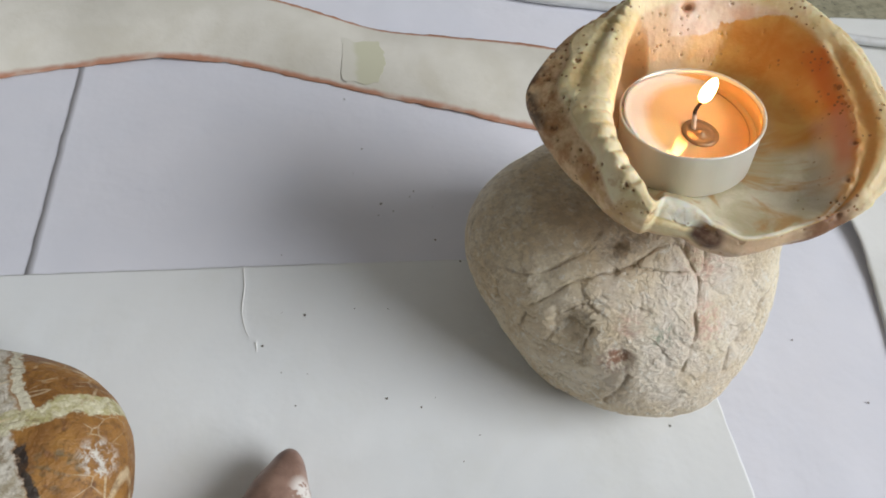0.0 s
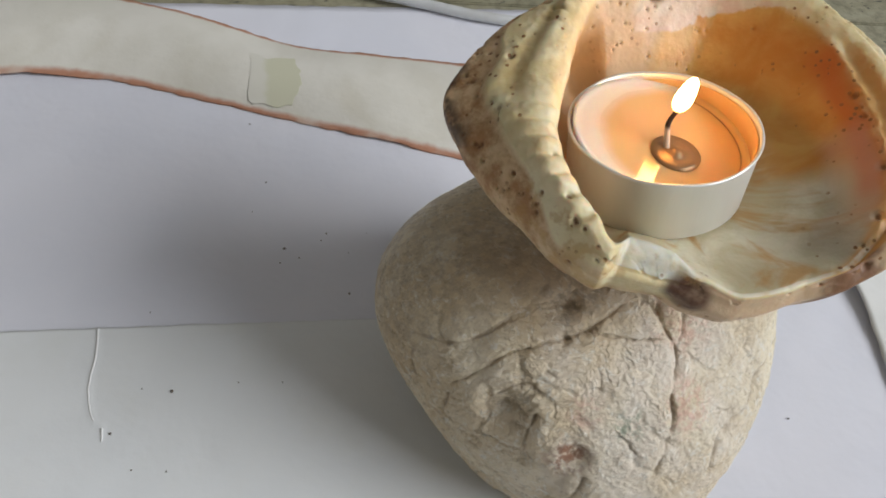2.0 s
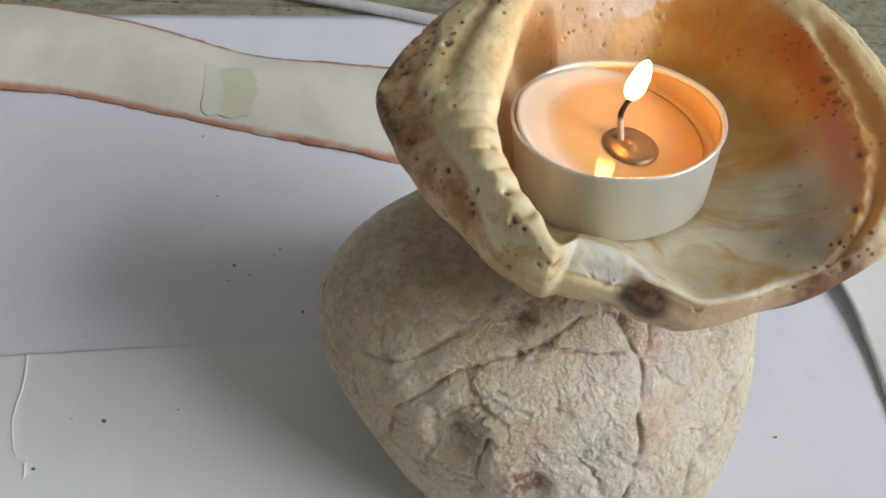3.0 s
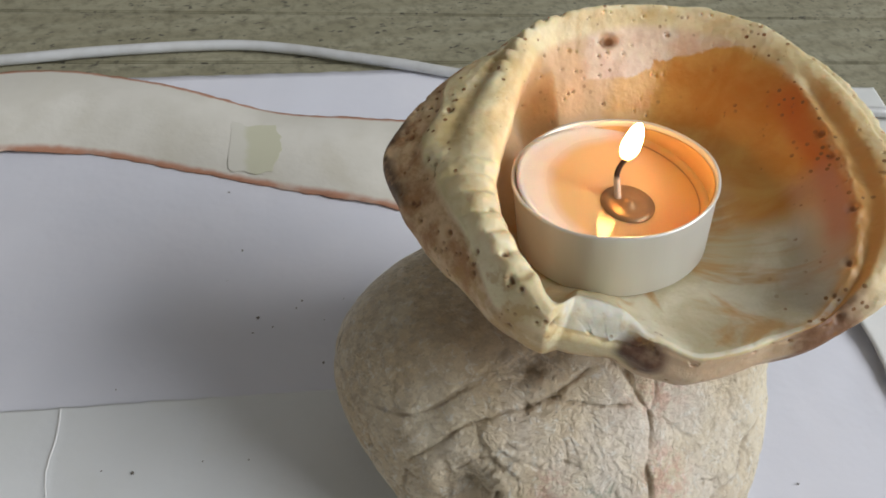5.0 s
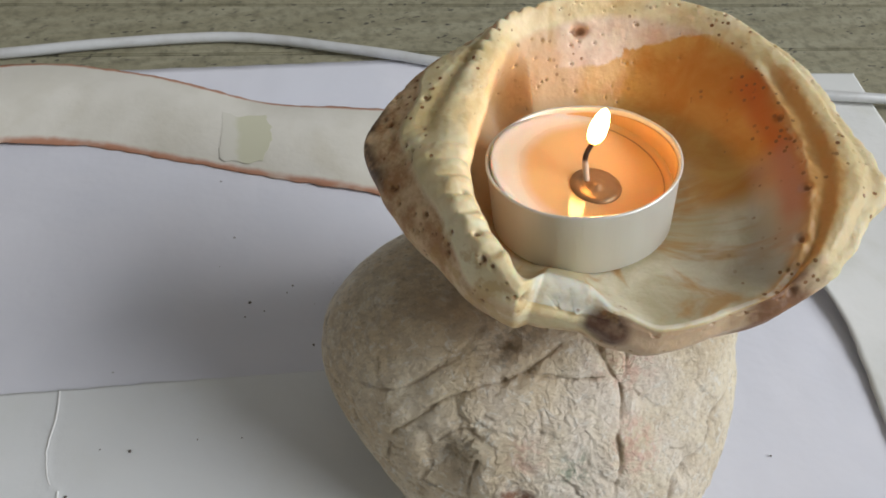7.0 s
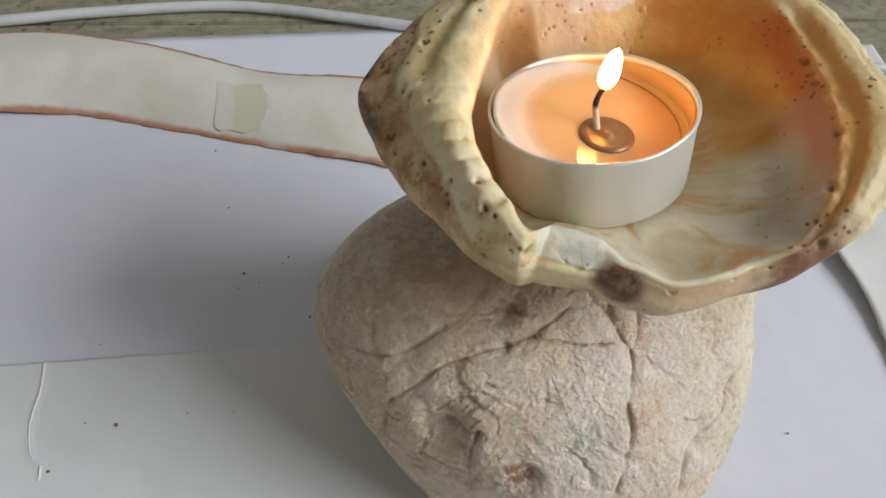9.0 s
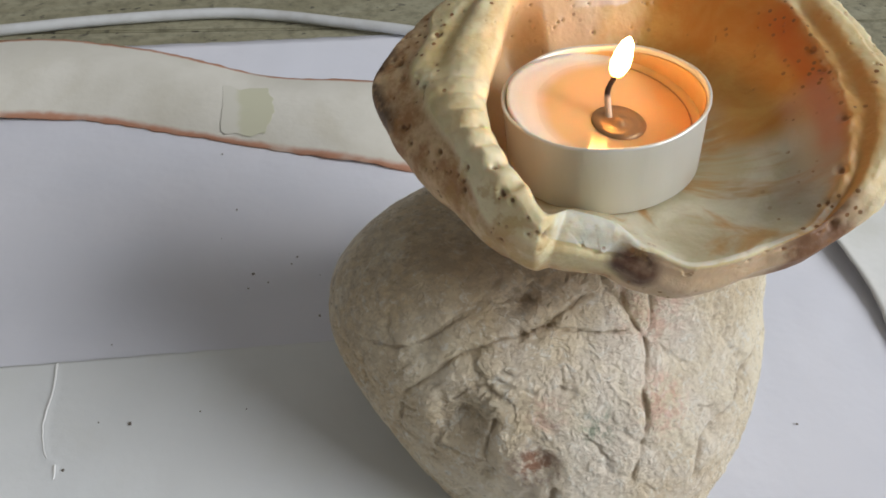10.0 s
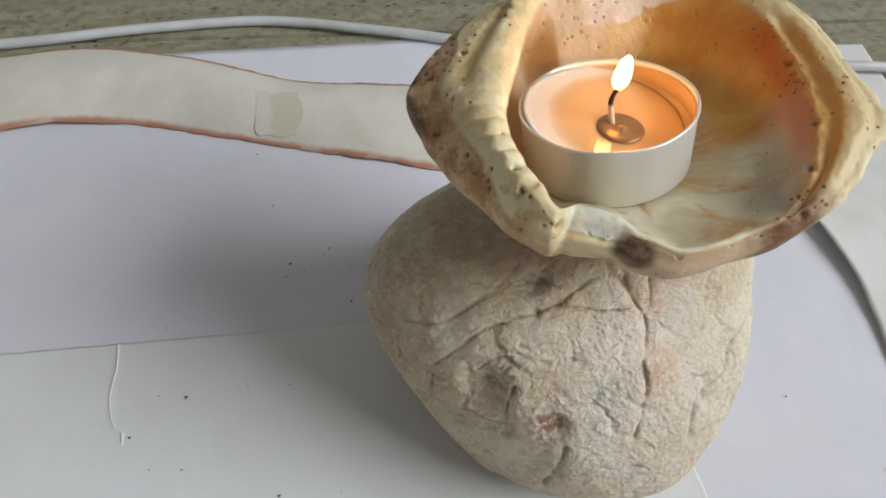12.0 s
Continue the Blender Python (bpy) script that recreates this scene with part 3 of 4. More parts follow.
sheet(bm, right_place, 120, 40, 0.0004)
tagged(mesh_object("torn_paper_sheet", bm, MAT_GREY), "grey-white sheet of thick paper with a torn edge", "paper")

# ---- the cable behind the papers ----
bm = bmesh.new()
tube(bm, [(-0.40, 0.20, 0.0018), (-0.25, 0.262, 0.0018), (-0.18, 0.288, 0.0018), (-0.137, 0.304, 0.0018), (-0.098, 0.3205, 0.0019), (-0.056, 0.3347, 0.0020), (-0.030, 0.3377, 0.0022),
          (-0.006, 0.3365, 0.0028), (0.020, 0.3350, 0.0034), (0.045, 0.3330, 0.0036), (0.075, 0.3355, 0.0034), (0.120, 0.3400, 0.0036), (0.165, 0.3415, 0.0048), (0.205, 0.3405, 0.0052), (0.232, 0.3430, 0.0050), (0.28, 0.349, 0.0020), (0.36, 0.37, 0.0018)], 0.0022, 16)
tagged(mesh_object("cable", bm, MAT_CABLE), "white electric cable lying on the table", "cable")


# ---- stones ----
def pebble(name, centre, half, power, rough, seed, subdiv, label, material, category, taper=None):
    """A worn pebble: a rounded block with broad unevenness and a fine skin."""
    bm = bmesh.new()
    bmesh.ops.create_icosphere(bm, subdivisions=subdiv, radius=1)
    for v in bm.verts:
        d = v.co.normalized()
        k = sum(abs(a) ** power for a in d) ** (-1 / power)
        p = Vector((d.x * half[0] * k, d.y * half[1] * k, d.z * half[2] * k))
        if taper:
            p = taper(p)
        q = p / half[0]
        p += d * half[0] * rough * (noise.noise(q * 1.3 + Vector((seed, 0, 0))) + 0.35 * noise.noise(q * 3.1 + Vector((0, seed, 0)))
                                    + 0.14 * noise.noise(q * 9 + Vector((0, 0, seed))) + 0.07 * noise.noise(q * 24 + Vector((seed, 2, 0))))
        v.co = p
        v.co.z = max(v.co.z, 0.0016 - centre[2] + 0.15 * min(v.co.z + centre[2], 0))
    ob = mesh_object(name, bm, material)
    ob.location = centre
    return tagged(ob, label, category)


# the big stone's form: radius by direction, in powers of x, y, z
STONE_POWERS = [(i, j, k) for i in range(5) for j in range(5) for k in range(5) if i + j + k in (3, 4)]
STONE_FORM = [0.83, 34.4, -0.71, 12.36, -10.22, 80.58, -0.69, 3.68, 47.38, 9.49, 21.94, 4.63, 38.19, 2.07, -12.1, -3.41, 0.67, 79.01, -1.58, 1.04, 89.04, -2.85, -4.94, 5.02, 48.29]


STONE_C = (0.079, 0.169, 0.034)
# hollows and swellings: azimuth, elevation (degrees), radius, depth (mm)
STONE_DENTS = [(-50, 9, 1.2, 1.3), (-97, 8, 2.8, 1.7), (-122, 48, 3.2, 1.7), (-119, 12, 4.3, 3.0), (-107, 13, 4.5, -1.0), (-50, 24, 6.0, 0.9), (-128, 13, 2.2, -0.8),
               (-114, 48, 3.0, -0.8), (-75, 27, 7.0, -0.5), (-84, 50, 4.0, -0.6), (-100, -6, 6.0, 0.8), (-75, 4, 6.0, 0.7), (-134, 24, 5.0, 0.8), (-55, -25, 15.0, -2.6), (-24, -6, 13.0, -1.6), (-172, 8, 16.0, -1.0)]
# cracks: points (azimuth, elevation), then half width and depth (mm)
STONE_CRACKS = [
    ([(-134, 12), (-130, 20), (-127, 27), (-123, 31), (-119, 35), (-113, 38), (-108, 42), (-98, 43), (-86, 43), (-71, 43)], 0.40, 1.0),
    ([(-114, 38), (-108, 42), (-104, 44)], 0.8, 1.7),
    ([(-108, 42), (-100, 49), (-91, 55), (-79, 57), (-72, 54), (-68, 48)], 0.38, 0.8),
    ([(-69, 58), (-67, 46), (-63, 39), (-65, 33), (-70, 26), (-70, 20), (-73, 12), (-75, 6)], 0.36, 1.1),
    ([(-155, 12), (-146, 17), (-140, 21), (-136, 27), (-134, 33), (-132, 38), (-134, 48)], 0.5, 0.45),
    ([(-130, 15), (-129, 18), (-125, 16), (-124, 11), (-121, 6)], 0.5, 0.4),
]
STONE_LINES = [
    ([(-123, 16), (-121, 20), (-117, 23), (-112, 22)], 0.5, 0.4),
    ([(-100, 35), (-97, 31), (-96, 27)], 0.35, 0.8),
    ([(-96, 34), (-93, 30)], 0.3, 0.6),
    ([(-13, 12), (-27, 15), (-38, 11), (-49, 10), (-54, 9), (-58, 2)], 0.6, 1.6),
    ([(-111, 16), (-111, 9), (-110, 4)], 0.4, 0.8),
    ([(-93, 3), (-94, -6), (-96, -14)], 0.5, 1.0),
    ([(-114, 28), (-106, 28), (-97, 27), (-92, 27)], 0.35, 0.7),
    ([(-148, 10), (-146, 4)], 0.5, 0.8),
    ([(-134, 8), (-134, -2)], 0.5, 0.8),
    ([(-63, 39), (-58, 44), (-55, 52)], 0.35, 0.7),
]


def compass(az, el):
    az, el = np.radians(az), np.radians(el)
    return np.stack([np.cos(el) * np.cos(az), np.cos(el) * np.sin(az), np.sin(el)], -1)


def limestone():
    # a net of rings round an axis, close-meshed on the worn front
    axis = np.array((-0.14, -0.74, 0.66))
    axis /= np.linalg.norm(axis)
    e1 = np.cross(axis, (0, 0, 1.0))
    e1 /= np.linalg.norm(e1)
    e2 = np.cross(axis, e1)
    seg = 760
    ring = np.concatenate([np.linspace(0.004, 1.62, 228), np.linspace(1.66, math.pi - 0.01, 46)])
    a, b = np.meshgrid(ring, np.arange(seg) * math.tau / seg, indexing="ij")
    d = (np.cos(a)[..., None] * axis + np.sin(a)[..., None] * (np.cos(b)[..., None] * e1 + np.sin(b)[..., None] * e2)).reshape(-1, 3)
    r = sum(c * d[:, 0] ** i * d[:, 1] ** j * d[:, 2] ** k for c, (i, j, k) in zip(STONE_FORM, STONE_POWERS))
    p = d * r[:, None]
    p[:, 2] = np.where(p[:, 2] < 28, p[:, 2], 28 + (p[:, 2] - 28) * 0.62)
    size = np.linalg.norm(p, axis=1)
    way = p / size[:, None]
    az, el = np.degrees(np.arctan2(way[:, 1], way[:, 0])), np.degrees(np.arcsin(way[:, 2]))
    turn = np.where(az > 90, az - 360, az)
    # smooth on the upper flank, wrinkled and flaky on the front
    rough = 0.30 + 0.70 * ease((turn + 161 - (el - 12) * 0.62 + 10 * field(p / 12, 3)) / 18) * ease((60 - turn) / 30)
    bend = np.stack([field(p / 6, 11), field(p / 6, 12), field(p / 6, 13)], 1)
    q = (p + 3.0 * bend) * (0.75, 1.0, 1.25)
    push = 0.9 * field(p / 22, 1) + 0.35 * field(p / 8, 2)
    crumple = sum(field(q / w, k) * h for k, (w, h) in enumerate(((6.0, 0.9), (3.0, 0.62), (1.5, 0.52), (0.8, 0.44)), 4))
    fold = np.maximum(0, 1 - np.abs(field(q / 11.0, 20) + 0.16 * crumple) * 9)
    level = (field(q / 8.0, 21) + 0.30 * crumple) * 3.6
    flake = np.floor(level) + ease((level - np.floor(level)) / 0.13)
    rim = np.exp(-((level - np.floor(level)) / 0.10) ** 2)
    patch = ease(0.5 + 1.6 * field(p / 11, 7))
    push += rough * (0.65 * fold * patch - 0.46 * crumple + 0.32 * flake * (0.35 + 0.65 * patch))
    crack = rough * (0.65 * fold ** 3 * patch + 0.5 * rim * patch + 0.3 * ease(-crumple * 1.6 - 0.35))
    for daz, del_, radius, depth in STONE_DENTS:
        dist = np.linalg.norm(way - compass(daz, del_), axis=1) * size / radius
        push += depth * np.exp(-dist ** 2.4) * (1 + 0.3 * field(p / 3, 10))
    wave = 0.7 * field(p / 3.0, 14) + 0.22 * field(p / 1.2, 15)
    vary = np.clip(0.80 + 1.3 * field(p / 8, 16), 0.12, 1.2)
    for points, width, depth in STONE_CRACKS + STONE_LINES:
        line = compass(*np.array([along(points, i / 240) for i in range(241)]).T)
        near = np.nonzero(way @ line.mean(0) > 0.55)[0]
        dist = np.sqrt(np.maximum(2 - 2 * (way[near] @ (line / np.linalg.norm(line, axis=1)[:, None]).T).max(1), 0)) * size[near]
        dist = np.maximum(dist + wave[near] - 0.05, 0)
        push[near] += vary[near] * depth * (np.exp(-dist / (0.75 * width)) - 0.18 * np.exp(-((dist - 2.6) / 1.6) ** 2))
        crack[near] = np.maximum(crack[near], vary[near] * np.exp(-(dist / width / 0.9) ** 2))
    p = p - way * push[:, None]
    floor_z = 1.6 - STONE_C[2] * 1000
    p[:, 2] = np.maximum(p[:, 2], floor_z + 0.1 * np.minimum(p[:, 2] - floor_z, 0))
    n = len(ring)
    faces = []
    for i in range(n - 1):
        o = i * seg
        faces += [(o + k, o + (k + 1) % seg, o + seg + (k + 1) % seg, o + seg + k) for k in range(seg)]
    faces += [tuple(range(seg))[::-1], tuple(range((n - 1) * seg, n * seg))]
    data = bpy.data.meshes.new("limestone")
    data.from_pydata((p / 1000).tolist(), [], faces)
    data.attributes.new("crack", "FLOAT", "POINT").data.foreach_set("value", np.clip(crack, 0, 1).astype(np.float32))
    data.materials.append(MAT_STONE.m)
    data.polygons.foreach_set("use_smooth", [True] * len(faces))
    bm = bmesh.new()
    bm.from_mesh(data)
    bmesh.ops.recalc_face_normals(bm, faces=bm.faces)
    bm.to_mesh(data)
    bm.free()
    ob = new("limestone", data)
    ob.location = STONE_C
    tagged(ob, "large pale cream limestone pebble with cracks and hollows, on white paper", "stone")


limestone()
pebble("banded_pebble", (-0.0905, 0.0655, 0.0215), (0.0430, 0.0400, 0.0200), 2.5, 0.03, 8.0, 5,
       "round brown pebble with pale yellow bands and white patches", MAT_JASPER, "pebble")


def drop(p):
    return Vector((p.x * (1 - 0.42 * smooth01((p.y + 0.006) / 0.030)), p.y, p.z))


pebble("small_pebble", (-0.0125, 0.072, 0.0108), (0.0130, 0.0240, 0.0090), 2.1, 0.04, 1.0, 5,
       "small pointed red-brown pebble with a white chip", MAT_REDPEB, "pebble", taper=drop)

# ---- the shell bowl ----
SHELL_C = (0.0775, 0.168)
# angle, then radius and height (mm) of the inner edge, the crest and the outer edge of the rim
RIM_BACK = [
    (0, 36.0, 100, 42.0, 103, 48.6, 99.8), (7, 36.0, 100.6, 41.6, 103.2, 46.4, 100.4), (18, 36.0, 101.5, 41.5, 104.2, 46.8, 101.2), (35, 38.0, 102.5, 43.0, 105.2, 47.5, 102), (52, 40.0, 103, 44.5, 106, 48.0, 102),
    (67, 40.0, 102, 43.5, 106, 46.5, 101.5), (82, 37.5, 101.5, 40.0, 105.5, 42.5, 101), (100, 33.5, 101, 36.5, 105.3, 39.0, 100.5), (117, 31.0, 99.5, 35.0, 104, 38.0, 99), (138, 25.0, 98, 30.5, 102, 37.0, 97),
]
RIM_LIP = [
    (150, 22.5, 97, 28.0, 100.5, 38.5, 95), (163, 21.0, 96, 27.0, 99, 40.5, 92), (176, 21.0, 95.5, 27.0, 97.8, 42.6, 88.5), (189, 21.8, 95, 27.2, 97, 39.0, 86.5), (202, 23.5, 94.5, 28.6, 96.6, 36.0, 85),
    (220, 25.8, 94, 30.3, 95.6, 33.6, 84.5), (240, 29.3, 93, 33.0, 93.2, 34.6, 84.5), (249, 31.8, 91.3, 34.0, 90.5, 34.4, 84.2),
]
RIM_FRONT = [
    (253, 26.8, 88.8, 30.7, 86.9, 32.2, 84), (269, 27.0, 88.7, 30.3, 86.6, 31.2, 83.6), (279, 30.3, 87.5, 32.2, 86.4, 33.4, 82), (290, 33.8, 87, 35.0, 86, 35.4, 81),
    (307, 35.6, 88.5, 36.5, 87, 36.8, 83), (320, 38.5, 91, 40.0, 91.5, 41.6, 87.5), (330, 38.3, 96, 42.0, 97, 45.2, 93), (342, 36.8, 99, 42.3, 101, 47.2, 97), (352, 36.0, 100, 43.0, 102.3, 50.0, 98.5),
]
RIM = RIM_BACK + RIM_LIP + RIM_FRONT


def rim_at(deg):
    """The six rim numbers at an angle, smoothly round the loop."""
    n = len(RIM)
    deg %= 360
    i = max(k for k in range(n) if RIM[k][0] <= deg)
    rows = [np.array(RIM[(i + k) % n], float) for k in (-1, 0, 1, 2)]
    span = (rows[2][0] - rows[1][0]) % 360
    t = ((deg - rows[1][0]) % 360) / span
    p0, p1, p2, p3 = (r[1:] for r in rows)
    flat = p1 * (1 - smooth01(t)) + p2 * smooth01(t)
    curve = 0.5 * (2 * p1 + (p2 - p0) * t + (2 * p0 - 5 * p1 + 4 * p2 - p3) * t * t + (3 * p1 - p0 - 3 * p2 + p3) * t ** 3)
    return 0.4 * flat + 0.6 * curve


def floor_height(r, a):
    """The bowl's floor leans with the candle (mm)."""
    return 81.0 + 0.18 * (r * np.cos(a) - 0.5) - 0.073 * (r * np.sin(a) + 2.4)


def shell():
    nu, nv = 900, 234
    rnd = random.Random(11)
    deg = (270 + 360 * np.arange(nu) / nu) % 360
    near0 = (deg + 180) % 360 - 180
    a = np.radians(deg)
    ri, zi, rc, zc, ro, zo = np.array([rim_at(x) for x in deg]).T
    f0, f14 = floor_height(0, a), floor_height(14.5, a)
    low = 71.0
    lip = span(deg, 116, 251.5, 16)
    tail = span(deg, 116, 251.5, 3)
    share = 0.50 + 0.16 * span(deg, 70, 130, 20) - 0.12 * span(deg, 262, 325, 12) - 0.12 * lip
    cage = np.zeros((nu, 10, 2))
    rows = [(0 * a, f0), (14.5 + 0 * a, f14), ((14.5 + (ri - 14.5) * 0.60) * (1 - lip) + (ri + 2.2) * lip, f14 + (zi - f14) * share), (ri, zi),
            (rc - 0.6 * lip, zc + 0.5 * lip), (rc + (ro - rc) * (0.52 - 0.04 * lip), zc - (zc - zo) * (0.34 - 0.06 * lip)), (ro, zo),
            (ro * 0.88, zo + (low - zo) * 0.50), (ro * 0.52, low + 1.5 + 0 * a), (0 * a, low + 0 * a)]
    for k, (r, z) in enumerate(rows):
        cage[:, k, 0], cage[:, k, 1] = r, z
    v = np.arange(nv + 1) / nv
    f = v * 9
    k = np.minimum(f.astype(int), 8)
    t = (f - k)[None, :, None]
    p0, p1, p2, p3 = (cage[:, np.clip(k + s, 0, 9)] for s in (-1, 0, 1, 2))
    rz = 0.5 * (2 * p1 + (p2 - p0) * t + (2 * p0 - 5 * p1 + 4 * p2 - p3) * t * t + (3 * p1 - p0 - 3 * p2 + p3) * t ** 3)
    r, z = np.maximum(rz[..., 0], 0), rz[..., 1]
    ca, sa = np.cos(a)[:, None], np.sin(a)[:, None]
    here = np.stack([r * ca, r * sa, z], -1).reshape(-1, 3)

    def grain(size, seed):
        return field(here / size, seed).reshape(nu, nv + 1)

    V, D, N0 = v[None, :], deg[:, None], near0[:, None]
    wear = ease((V - 0.25) / 0.12)
    z = z + (0.6 * grain(9, 1) + 0.42 * grain(3.8, 2) + 0.16 * grain(1.4, 3)) * (0.22 + 0.8 * wear)
    # folds across the rolled lip, knobs along the upper rim
    fold = 0.5 + 0.5 * np.cos(np.radians(D) * 44 + 2.2 * (V - 0.43) * 9 + 0.6 * grain(6, 4))
    z = z - 1.1 * span(D, 184, 247, 10) * fold ** 1.5 * hump(V, 0.43, 0.085)
    knob = span(D, 102, 150, 10)
    z = z - 1.1 * knob * hump(V, 0.48, 0.038) * (0.5 + 0.5 * np.cos(np.radians(D) * 62)) ** 3
    r = r + 0.35 * knob * hump(V, 0.6, 0.05) * np.cos(np.radians(D) * 62)
    # a furrow between the roll and the spire
    z = z - 0.9 * span(D, 128, 192, 18) * hump(V, 0.505, 0.028)
    # the right rim: a broken ridge at the mouth, a furrow, then a broad roll with a frilled edge
    right = span(N0, -42, 42, 12)
    z = z + 0.7 * right * hump(V, 0.336, 0.011) * (0.5 + 1.2 * grain(2.5, 5))
    z = z - 0.9 * right * hump(V, 0.372, 0.022)
    frill = span(N0, -36, 36, 10) * hump(V, 0.66, 0.06)
    edge = np.stack([near0 * 0.13, 0 * a + 3, 0 * a], 1)
    r = r + frill * (0.9 * field(edge, 6) + 0.9 * field(edge * 3.2, 7))[:, None]
    # a worn step below the lip where the outer layer has broken away
    start = 0.560 + 0.035 * grain(7, 8) + 0.05 * span(D, 222, 252, 14) + 0.05 * span(D, 130, 164, 14)
    z = z - 1.0 * tail[:, None] * ease((V - start) / 0.012) * ease((0.665 - V) / 0.05)
    # chipped layers along the thin front rim
    chips = span(D, 252, 318, 3) * hump(V, 0.50, 0.06)
    r = r + 0.3 * chips * np.round(2.2 * grain(4.5, 9))
    co = np.stack([r * ca, r * sa, z], -1)
    broken = (ease((V - start) / 0.012) * tail[:, None])
    pits = []
    for n, d0, d1, v0, v1, r0, r1 in ((34, 155, 240, 0.58, 0.66, 0.25, 0.7), (8, 215, 250, 0.47, 0.60, 0.35, 0.6), (8, 95, 200, 0.37, 0.54, 0.2, 0.34), (7, 165, 200, 0.54, 0.58, 0.4, 0.8),
                                      (10, 330, 400, 0.40, 0.62, 0.2, 0.36), (34, 60, 135, 0.20, 0.34, 0.2, 0.42), (15, -5, 60, 0.22, 0.34, 0.2, 0.4), (5, 283, 320, 0.40, 0.6, 0.2, 0.4), (16, 40, 100, 0.36, 0.5, 0.22, 0.4)):
        for _ in range(n):
            pits.append((rnd.uniform(d0, d1), rnd.uniform(v0, v1), rnd.uniform(r0, r1)))
    pits += [(347, 0.331, 1.0), (332, 0.333, 0.9), (16, 0.328, 0.9), (11, 0.326, 0.5), (8, 0.328, 0.7), (3, 0.33, 0.45), (357, 0.33, 0.4), (325, 0.335, 0.6), (95, 0.312, 1.3), (93, 0.312, 1.1),
             (322, 0.52, 0.8), (251, 0.50, 1.1), (236, 0.50, 0.9), (230, 0.43, 0.7), (214, 0.40, 0.5)]

    def normals():
        n = np.cross(np.roll(co, -1, 0) - np.roll(co, 1, 0), np.gradient(co, axis=1))
        n /= np.linalg.norm(n, axis=2)[..., None] + 1e-12
        return n if n[:, nv // 9, 2].mean() > 0 else -n

    mark = np.zeros((nu, nv + 1))
    down = np.zeros_like(co)
    normal = normals()
    for pd, pv, rad in pits:
        i0, j0 = int(((pd - 270) % 360) / 360 * nu) % nu, int(pv * nv)
        cols = (i0 + np.arange(-34, 35)) % nu
        w = np.exp(-(((co[cols] - co[i0, j0]) ** 2).sum(2) / rad ** 2) ** 1.5)
        down[cols] -= normal[cols] * (w * rad * 0.9)[..., None]
        mark[cols] = np.maximum(mark[cols], w)
    co = co + down
    flat = co.reshape(-1, 3) / 1000 + np.array([[SHELL_C[0], SHELL_C[1], 0]])
    normal = normals()
    normal[:, 0], normal[:, nv] = (0, 0, 1), (0, 0, -1)
    normal = normal.reshape(-1, 3)
    top = tagged(new("seashell"), "worn cream sea shell, orange inside, resting on the stone", "seashell")
    top.location = (SHELL_C[0], SHELL_C[1], 0.071)
    zones = {"bowl": [], "rim": [], "lip": [], "spire": [], "base": []}
    for i in range(nu):
        here_deg = (270 + 360 * (i + 0.5) / nu) % 360
        left = 138 < here_deg < 251
        for j in range(nv):
            h = (j + 0.5) / nv
            zone = "bowl" if h < 0.333 else "base" if h > 0.70 else "lip" if left and h < 0.56 else "spire" if left else "rim"
            zones[zone].append((i, j))
    labels = {"bowl": "smooth orange and pale grey inside of the shell", "lip": "thick cream lip with cross folds", "spire": "brown pitted broken spire", "rim": "cream frilled rim"}
    for zone, cells in zones.items():
        used, verts, faces, uvs = {}, [], [], []
        for i, j in cells:
            face = []
            for su, sv in ((0, 0), (0, 1), (1, 1), (1, 0)):
                k = ((i + su) % nu) * (nv + 1) + j + sv
                if k not in used:
                    used[k] = len(verts)
                    verts.append(flat[k] - np.array(top.location))
                face.append(used[k])
                uvs.append(((i + su) / nu, (j + sv) / nv))
            faces.append(face)
        data = bpy.data.meshes.new(zone)
        data.from_pydata(verts, [], faces)
        data.uv_layers.new(name="uv").data.foreach_set("uv", np.array(uvs, np.float32).ravel())
        data.attributes.new("pit", "FLOAT", "POINT").data.foreach_set("value", mark.reshape(-1)[list(used)].astype(np.float32))
        data.attributes.new("bare", "FLOAT", "POINT").data.foreach_set("value", broken.reshape(-1)[list(used)].astype(np.float32))
        data.materials.append(MAT_SHELL.m)
        data.polygons.foreach_set("use_smooth", [True] * len(faces))
        data.normals_split_custom_set_from_vertices(normal[list(used)].tolist())
        ob = new(zone, data)
        ob.parent = top
        tagged(ob, labels.get(zone, ""))


shell()


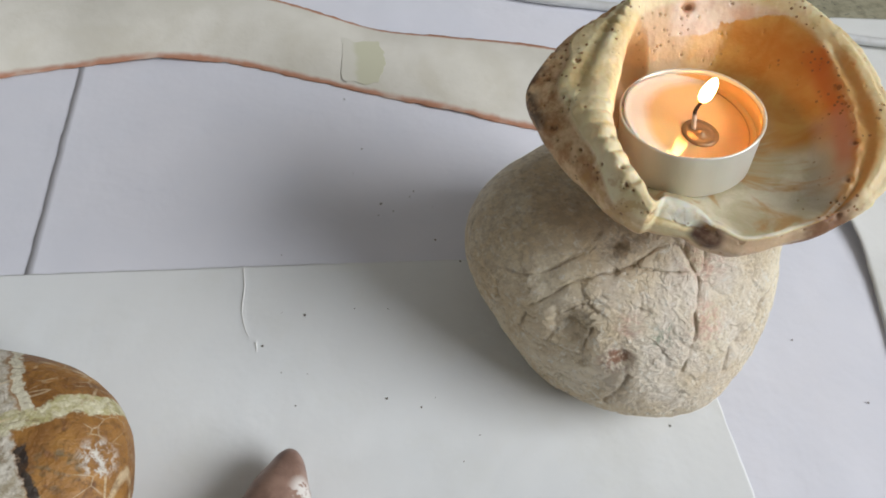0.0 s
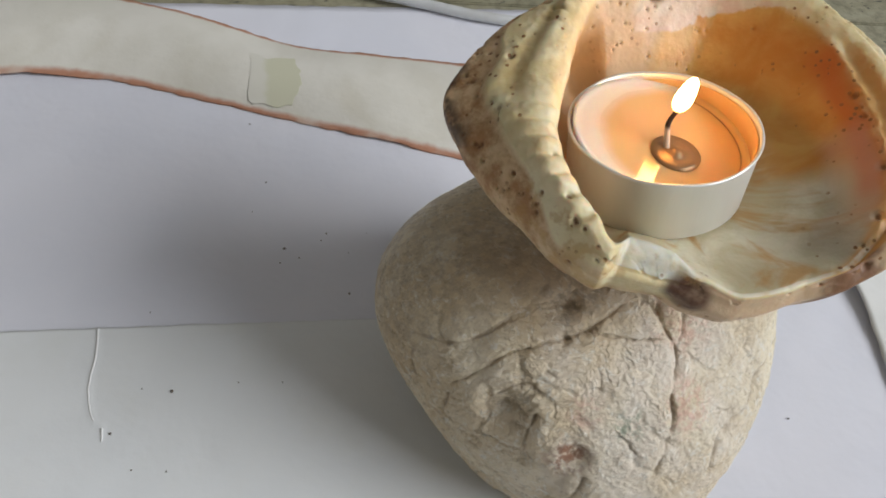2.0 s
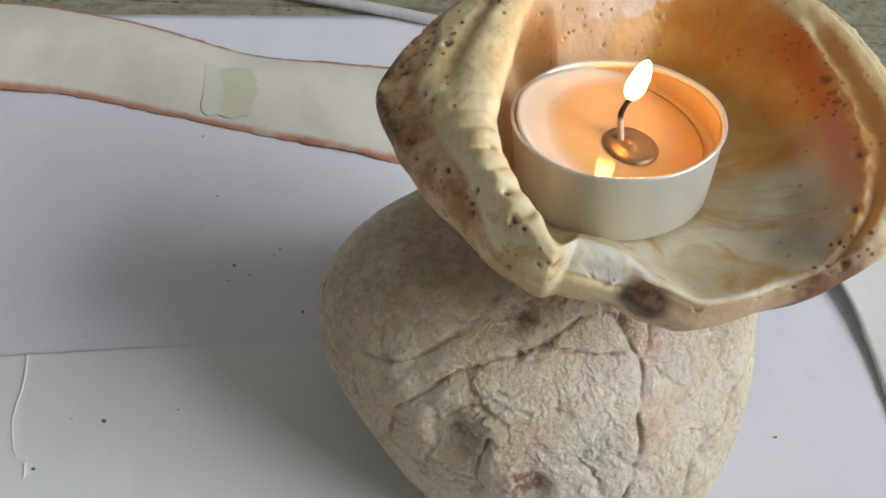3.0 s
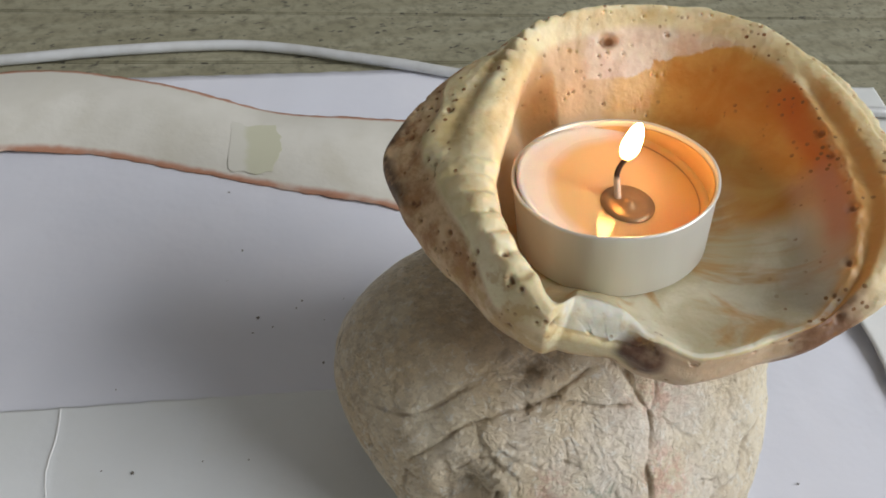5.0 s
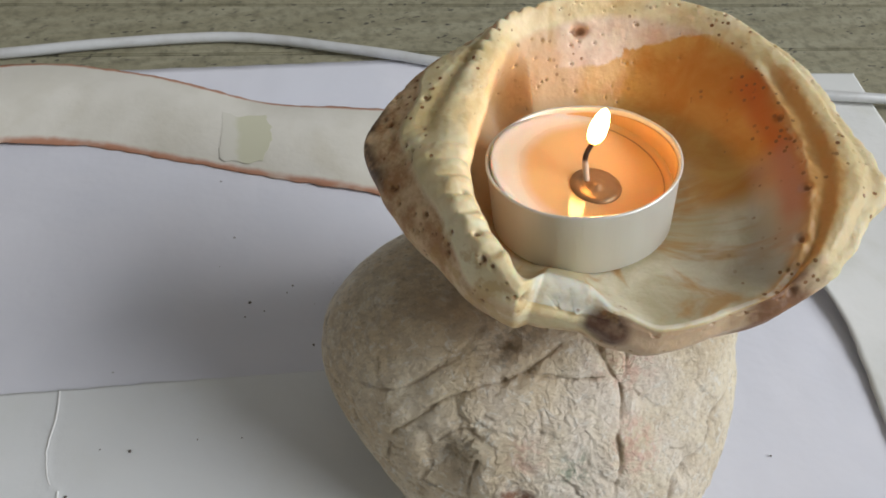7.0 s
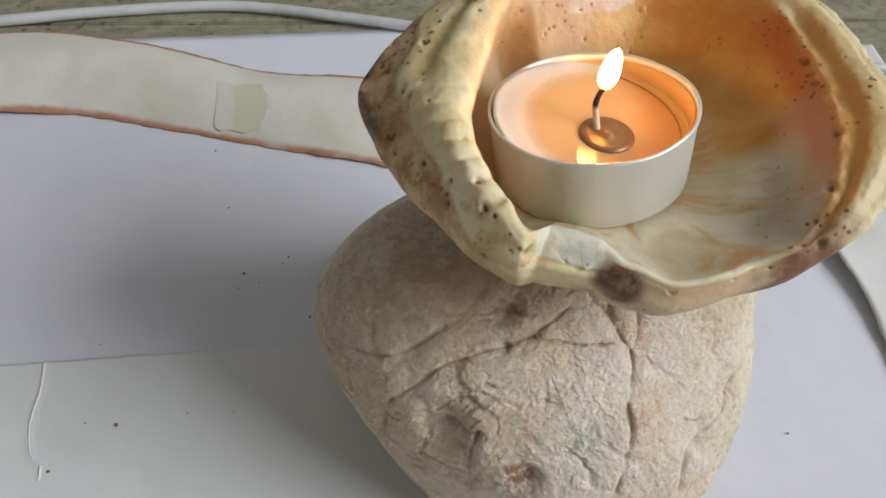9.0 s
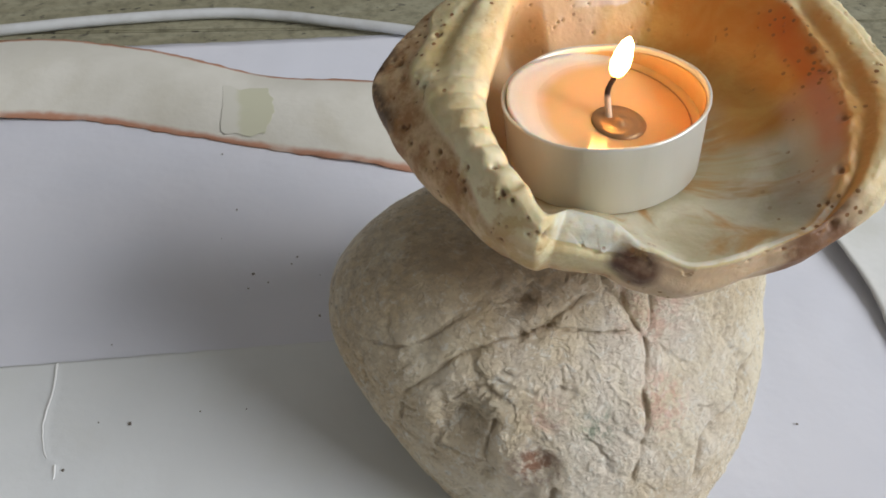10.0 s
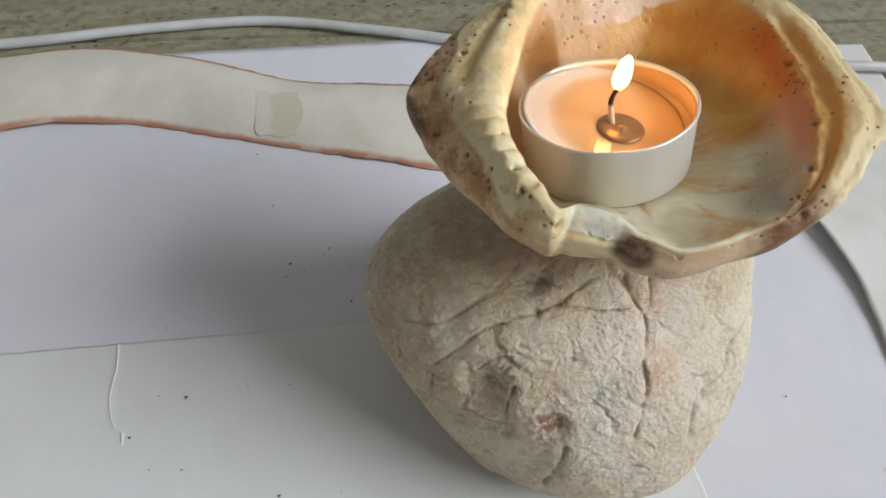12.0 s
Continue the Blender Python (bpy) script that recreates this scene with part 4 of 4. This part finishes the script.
# ---- the tea light in the shell ----
def tealight():
    top = new("tealight")
    axis = Vector((-0.176, 0.072, 0.981)).normalized()
    place = Matrix.Translation(Vector((0.0756, 0.1666, 0.09495)) - axis * 0.0138) @ Vector((0, 0, 1)).rotation_difference(axis).to_matrix().to_4x4()
    top.matrix_world = place
    back = place.inverted()
    tagged(top, "burning tea light with pale wax in an aluminium cup", "candle")
    R, H = 0.01745, 0.0138
    bm = bmesh.new()
    lathe(bm, [(0, 0.0006), (R - 0.0030, 0.0004), (R - 0.0012, 0.0), (R - 0.0005, 0.0008), (R - 0.0001, H - 0.0012), (R + 0.0002, H - 0.0004), (R + 0.0002, H), (R - 0.0002, H + 0.0001),
               (R - 0.0005, H - 0.0004), (R - 0.0006, 0.002), (0, 0.0018)], 128, lambda r, a: 0.00010 * math.sin(7 * a) * (r > 0.017))
    part("cup", bm, MAT_CUP, top, "satin aluminium cup")

    def wax_height(r, a):
        # the melted wax lies level while the cup leans; a soft rim clings to the cup
        if r > R - 0.00072:
            return 0.0
        x, y = r * math.cos(a), r * math.sin(a)
        solid = smooth01((-x - 0.007 - 0.2 * y) / 0.009)
        return -0.179 * x + 0.073 * y + 0.0004 * solid + 0.0007 * smooth01((r - 0.0153) / 0.0018)

    bm = bmesh.new()
    lathe(bm, [(R - 0.0007, 0.0130)] + [(R - 0.0008 - 0.01655 * k / 24, 0.0104) for k in range(24)] + [(0, 0.0104)], 96, wax_height)
    part("wax", bm, MAT_WAX, top, "pale wax melted round the wick")
    # an added liner on the cup's inner wall, flame-lit orange put into its colour
    bm = bmesh.new()
    lathe(bm, [(R - 0.00062, 0.0075), (R - 0.00085, 0.0078), (R - 0.0009, H - 0.0013), (R - 0.00062, H - 0.0009)], 96)
    part("lit_liner", bm, MAT_LINER, top, "thin amber liner on the cup wall, coloured as if flame-lit")
    # a thin dark arc on the wax, inside the cup's right wall
    bm = bmesh.new()
    arc = [(0.0150 * math.cos(k), 0.0150 * math.sin(k), 0.01048 - 0.179 * 0.0150 * math.cos(k) + 0.073 * 0.0150 * math.sin(k)) for k in (radians(x) for x in range(-22, 78, 5))]
    tube(bm, arc, 0.00028, 8, (0.4, 0.4))
    part("dark_wax_arc", bm, MAT_SUSTAINER, top, "thin dark arc on the wax")
    level = (place @ Vector((0, 0, 0.0104))).z
    bm = bmesh.new()
    lathe(bm, [(0.0047, -0.0003), (0.0047, 0.00025), (0.0030, 0.00022), (0.0013, 0.0003), (0.0009, 0.0009), (0, 0.0009)], 40)
    plate = part("wick_plate", bm, MAT_SUSTAINER, top, "sooty round metal wick plate")
    plate.matrix_local = back @ pose(0.0786, 0.1628, level)
    bm = bmesh.new()
    tube(bm, [(0, 0, 0), (-0.0006, 0.0010, 0.0022), (-0.0010, 0.0018, 0.0040), (-0.0005, 0.0026, 0.0058), (0.0006, 0.0032, 0.0074)], 0.00055, 10, (1.1, 0.7))
    wick = part("wick", bm, MAT_WICK, top, "charred wick bent to one side")
    wick.matrix_local = back @ pose(0.0770, 0.1640, level)
    bm = bmesh.new()
    prof = [(0.0, 0.0), (0.0009, 0.0003), (0.00155, 0.0013), (0.00185, 0.0026), (0.0018, 0.0040), (0.0016, 0.0054), (0.00125, 0.0067), (0.0007, 0.0077), (0.0, 0.0083)]
    lathe(bm, [tuple(along(prof, k / 32)) for k in range(33)], 32)
    for v in bm.verts:
        v.co = Vector((v.co.x * 0.88 + 0.07 * v.co.z, v.co.y * 0.88, v.co.z * 0.94))
    flame = part("flame", bm, MAT_FLAME, top, "white-hot yellow flame")
    flame.matrix_local = back @ pose(0.0770, 0.1675, 0.0975)


tealight()

# ---- crumbs on the papers (millimetres) ----
CRUMBS = [(-20.5, 144.5, 9), (-16, 222, 6), (11, 120, 7), (-4, 196.5, 9), (-28, 247.5, 6), (18, 184, 7), (7, 205, 6), (6, 202, 5), (28, 176, 7), (22, 119, 6), (101, 126, 6), (147, 166, 6),
          (170, 146, 7), (41, 113, 4), (-28, 144, 4), (-31, 131, 7), (6, 152, 4), (-4, 191, 5), (1, 194, 5), (37, 104, 4), (-23, 123, 4), (-15, 124, 4), (-16, 113, 4), (26, 123, 3),
          (19, 208, 3), (15, 199, 3), (-17, 209, 3), (-34, 167, 4), (-23, 165, 3), (-5, 150, 4)]
rng = random.Random(4)
for x, y, s in CRUMBS:
    bm = bmesh.new()
    bmesh.ops.create_icosphere(bm, subdivisions=2, radius=s * 0.00005)
    for v in bm.verts:
        v.co *= 1 + 0.5 * noise.noise(v.co * 4000 + Vector((x, y, 0)))
        v.co.z *= 0.6
    ob = mesh_object("crumb", bm, MAT_CRUMB)
    warm = y / 1000 < 0.1705 + 0.247 * (x / 1000) and x < 110
    ob.matrix_world = pose(x / 1000, y / 1000, (0.0016 if warm else 0.0009) + s * 0.000025, 0, 0, rng.uniform(0, 180))
    tagged(ob, "tiny dark crumb lying on the paper", "crumb", "crumbs on the paper")
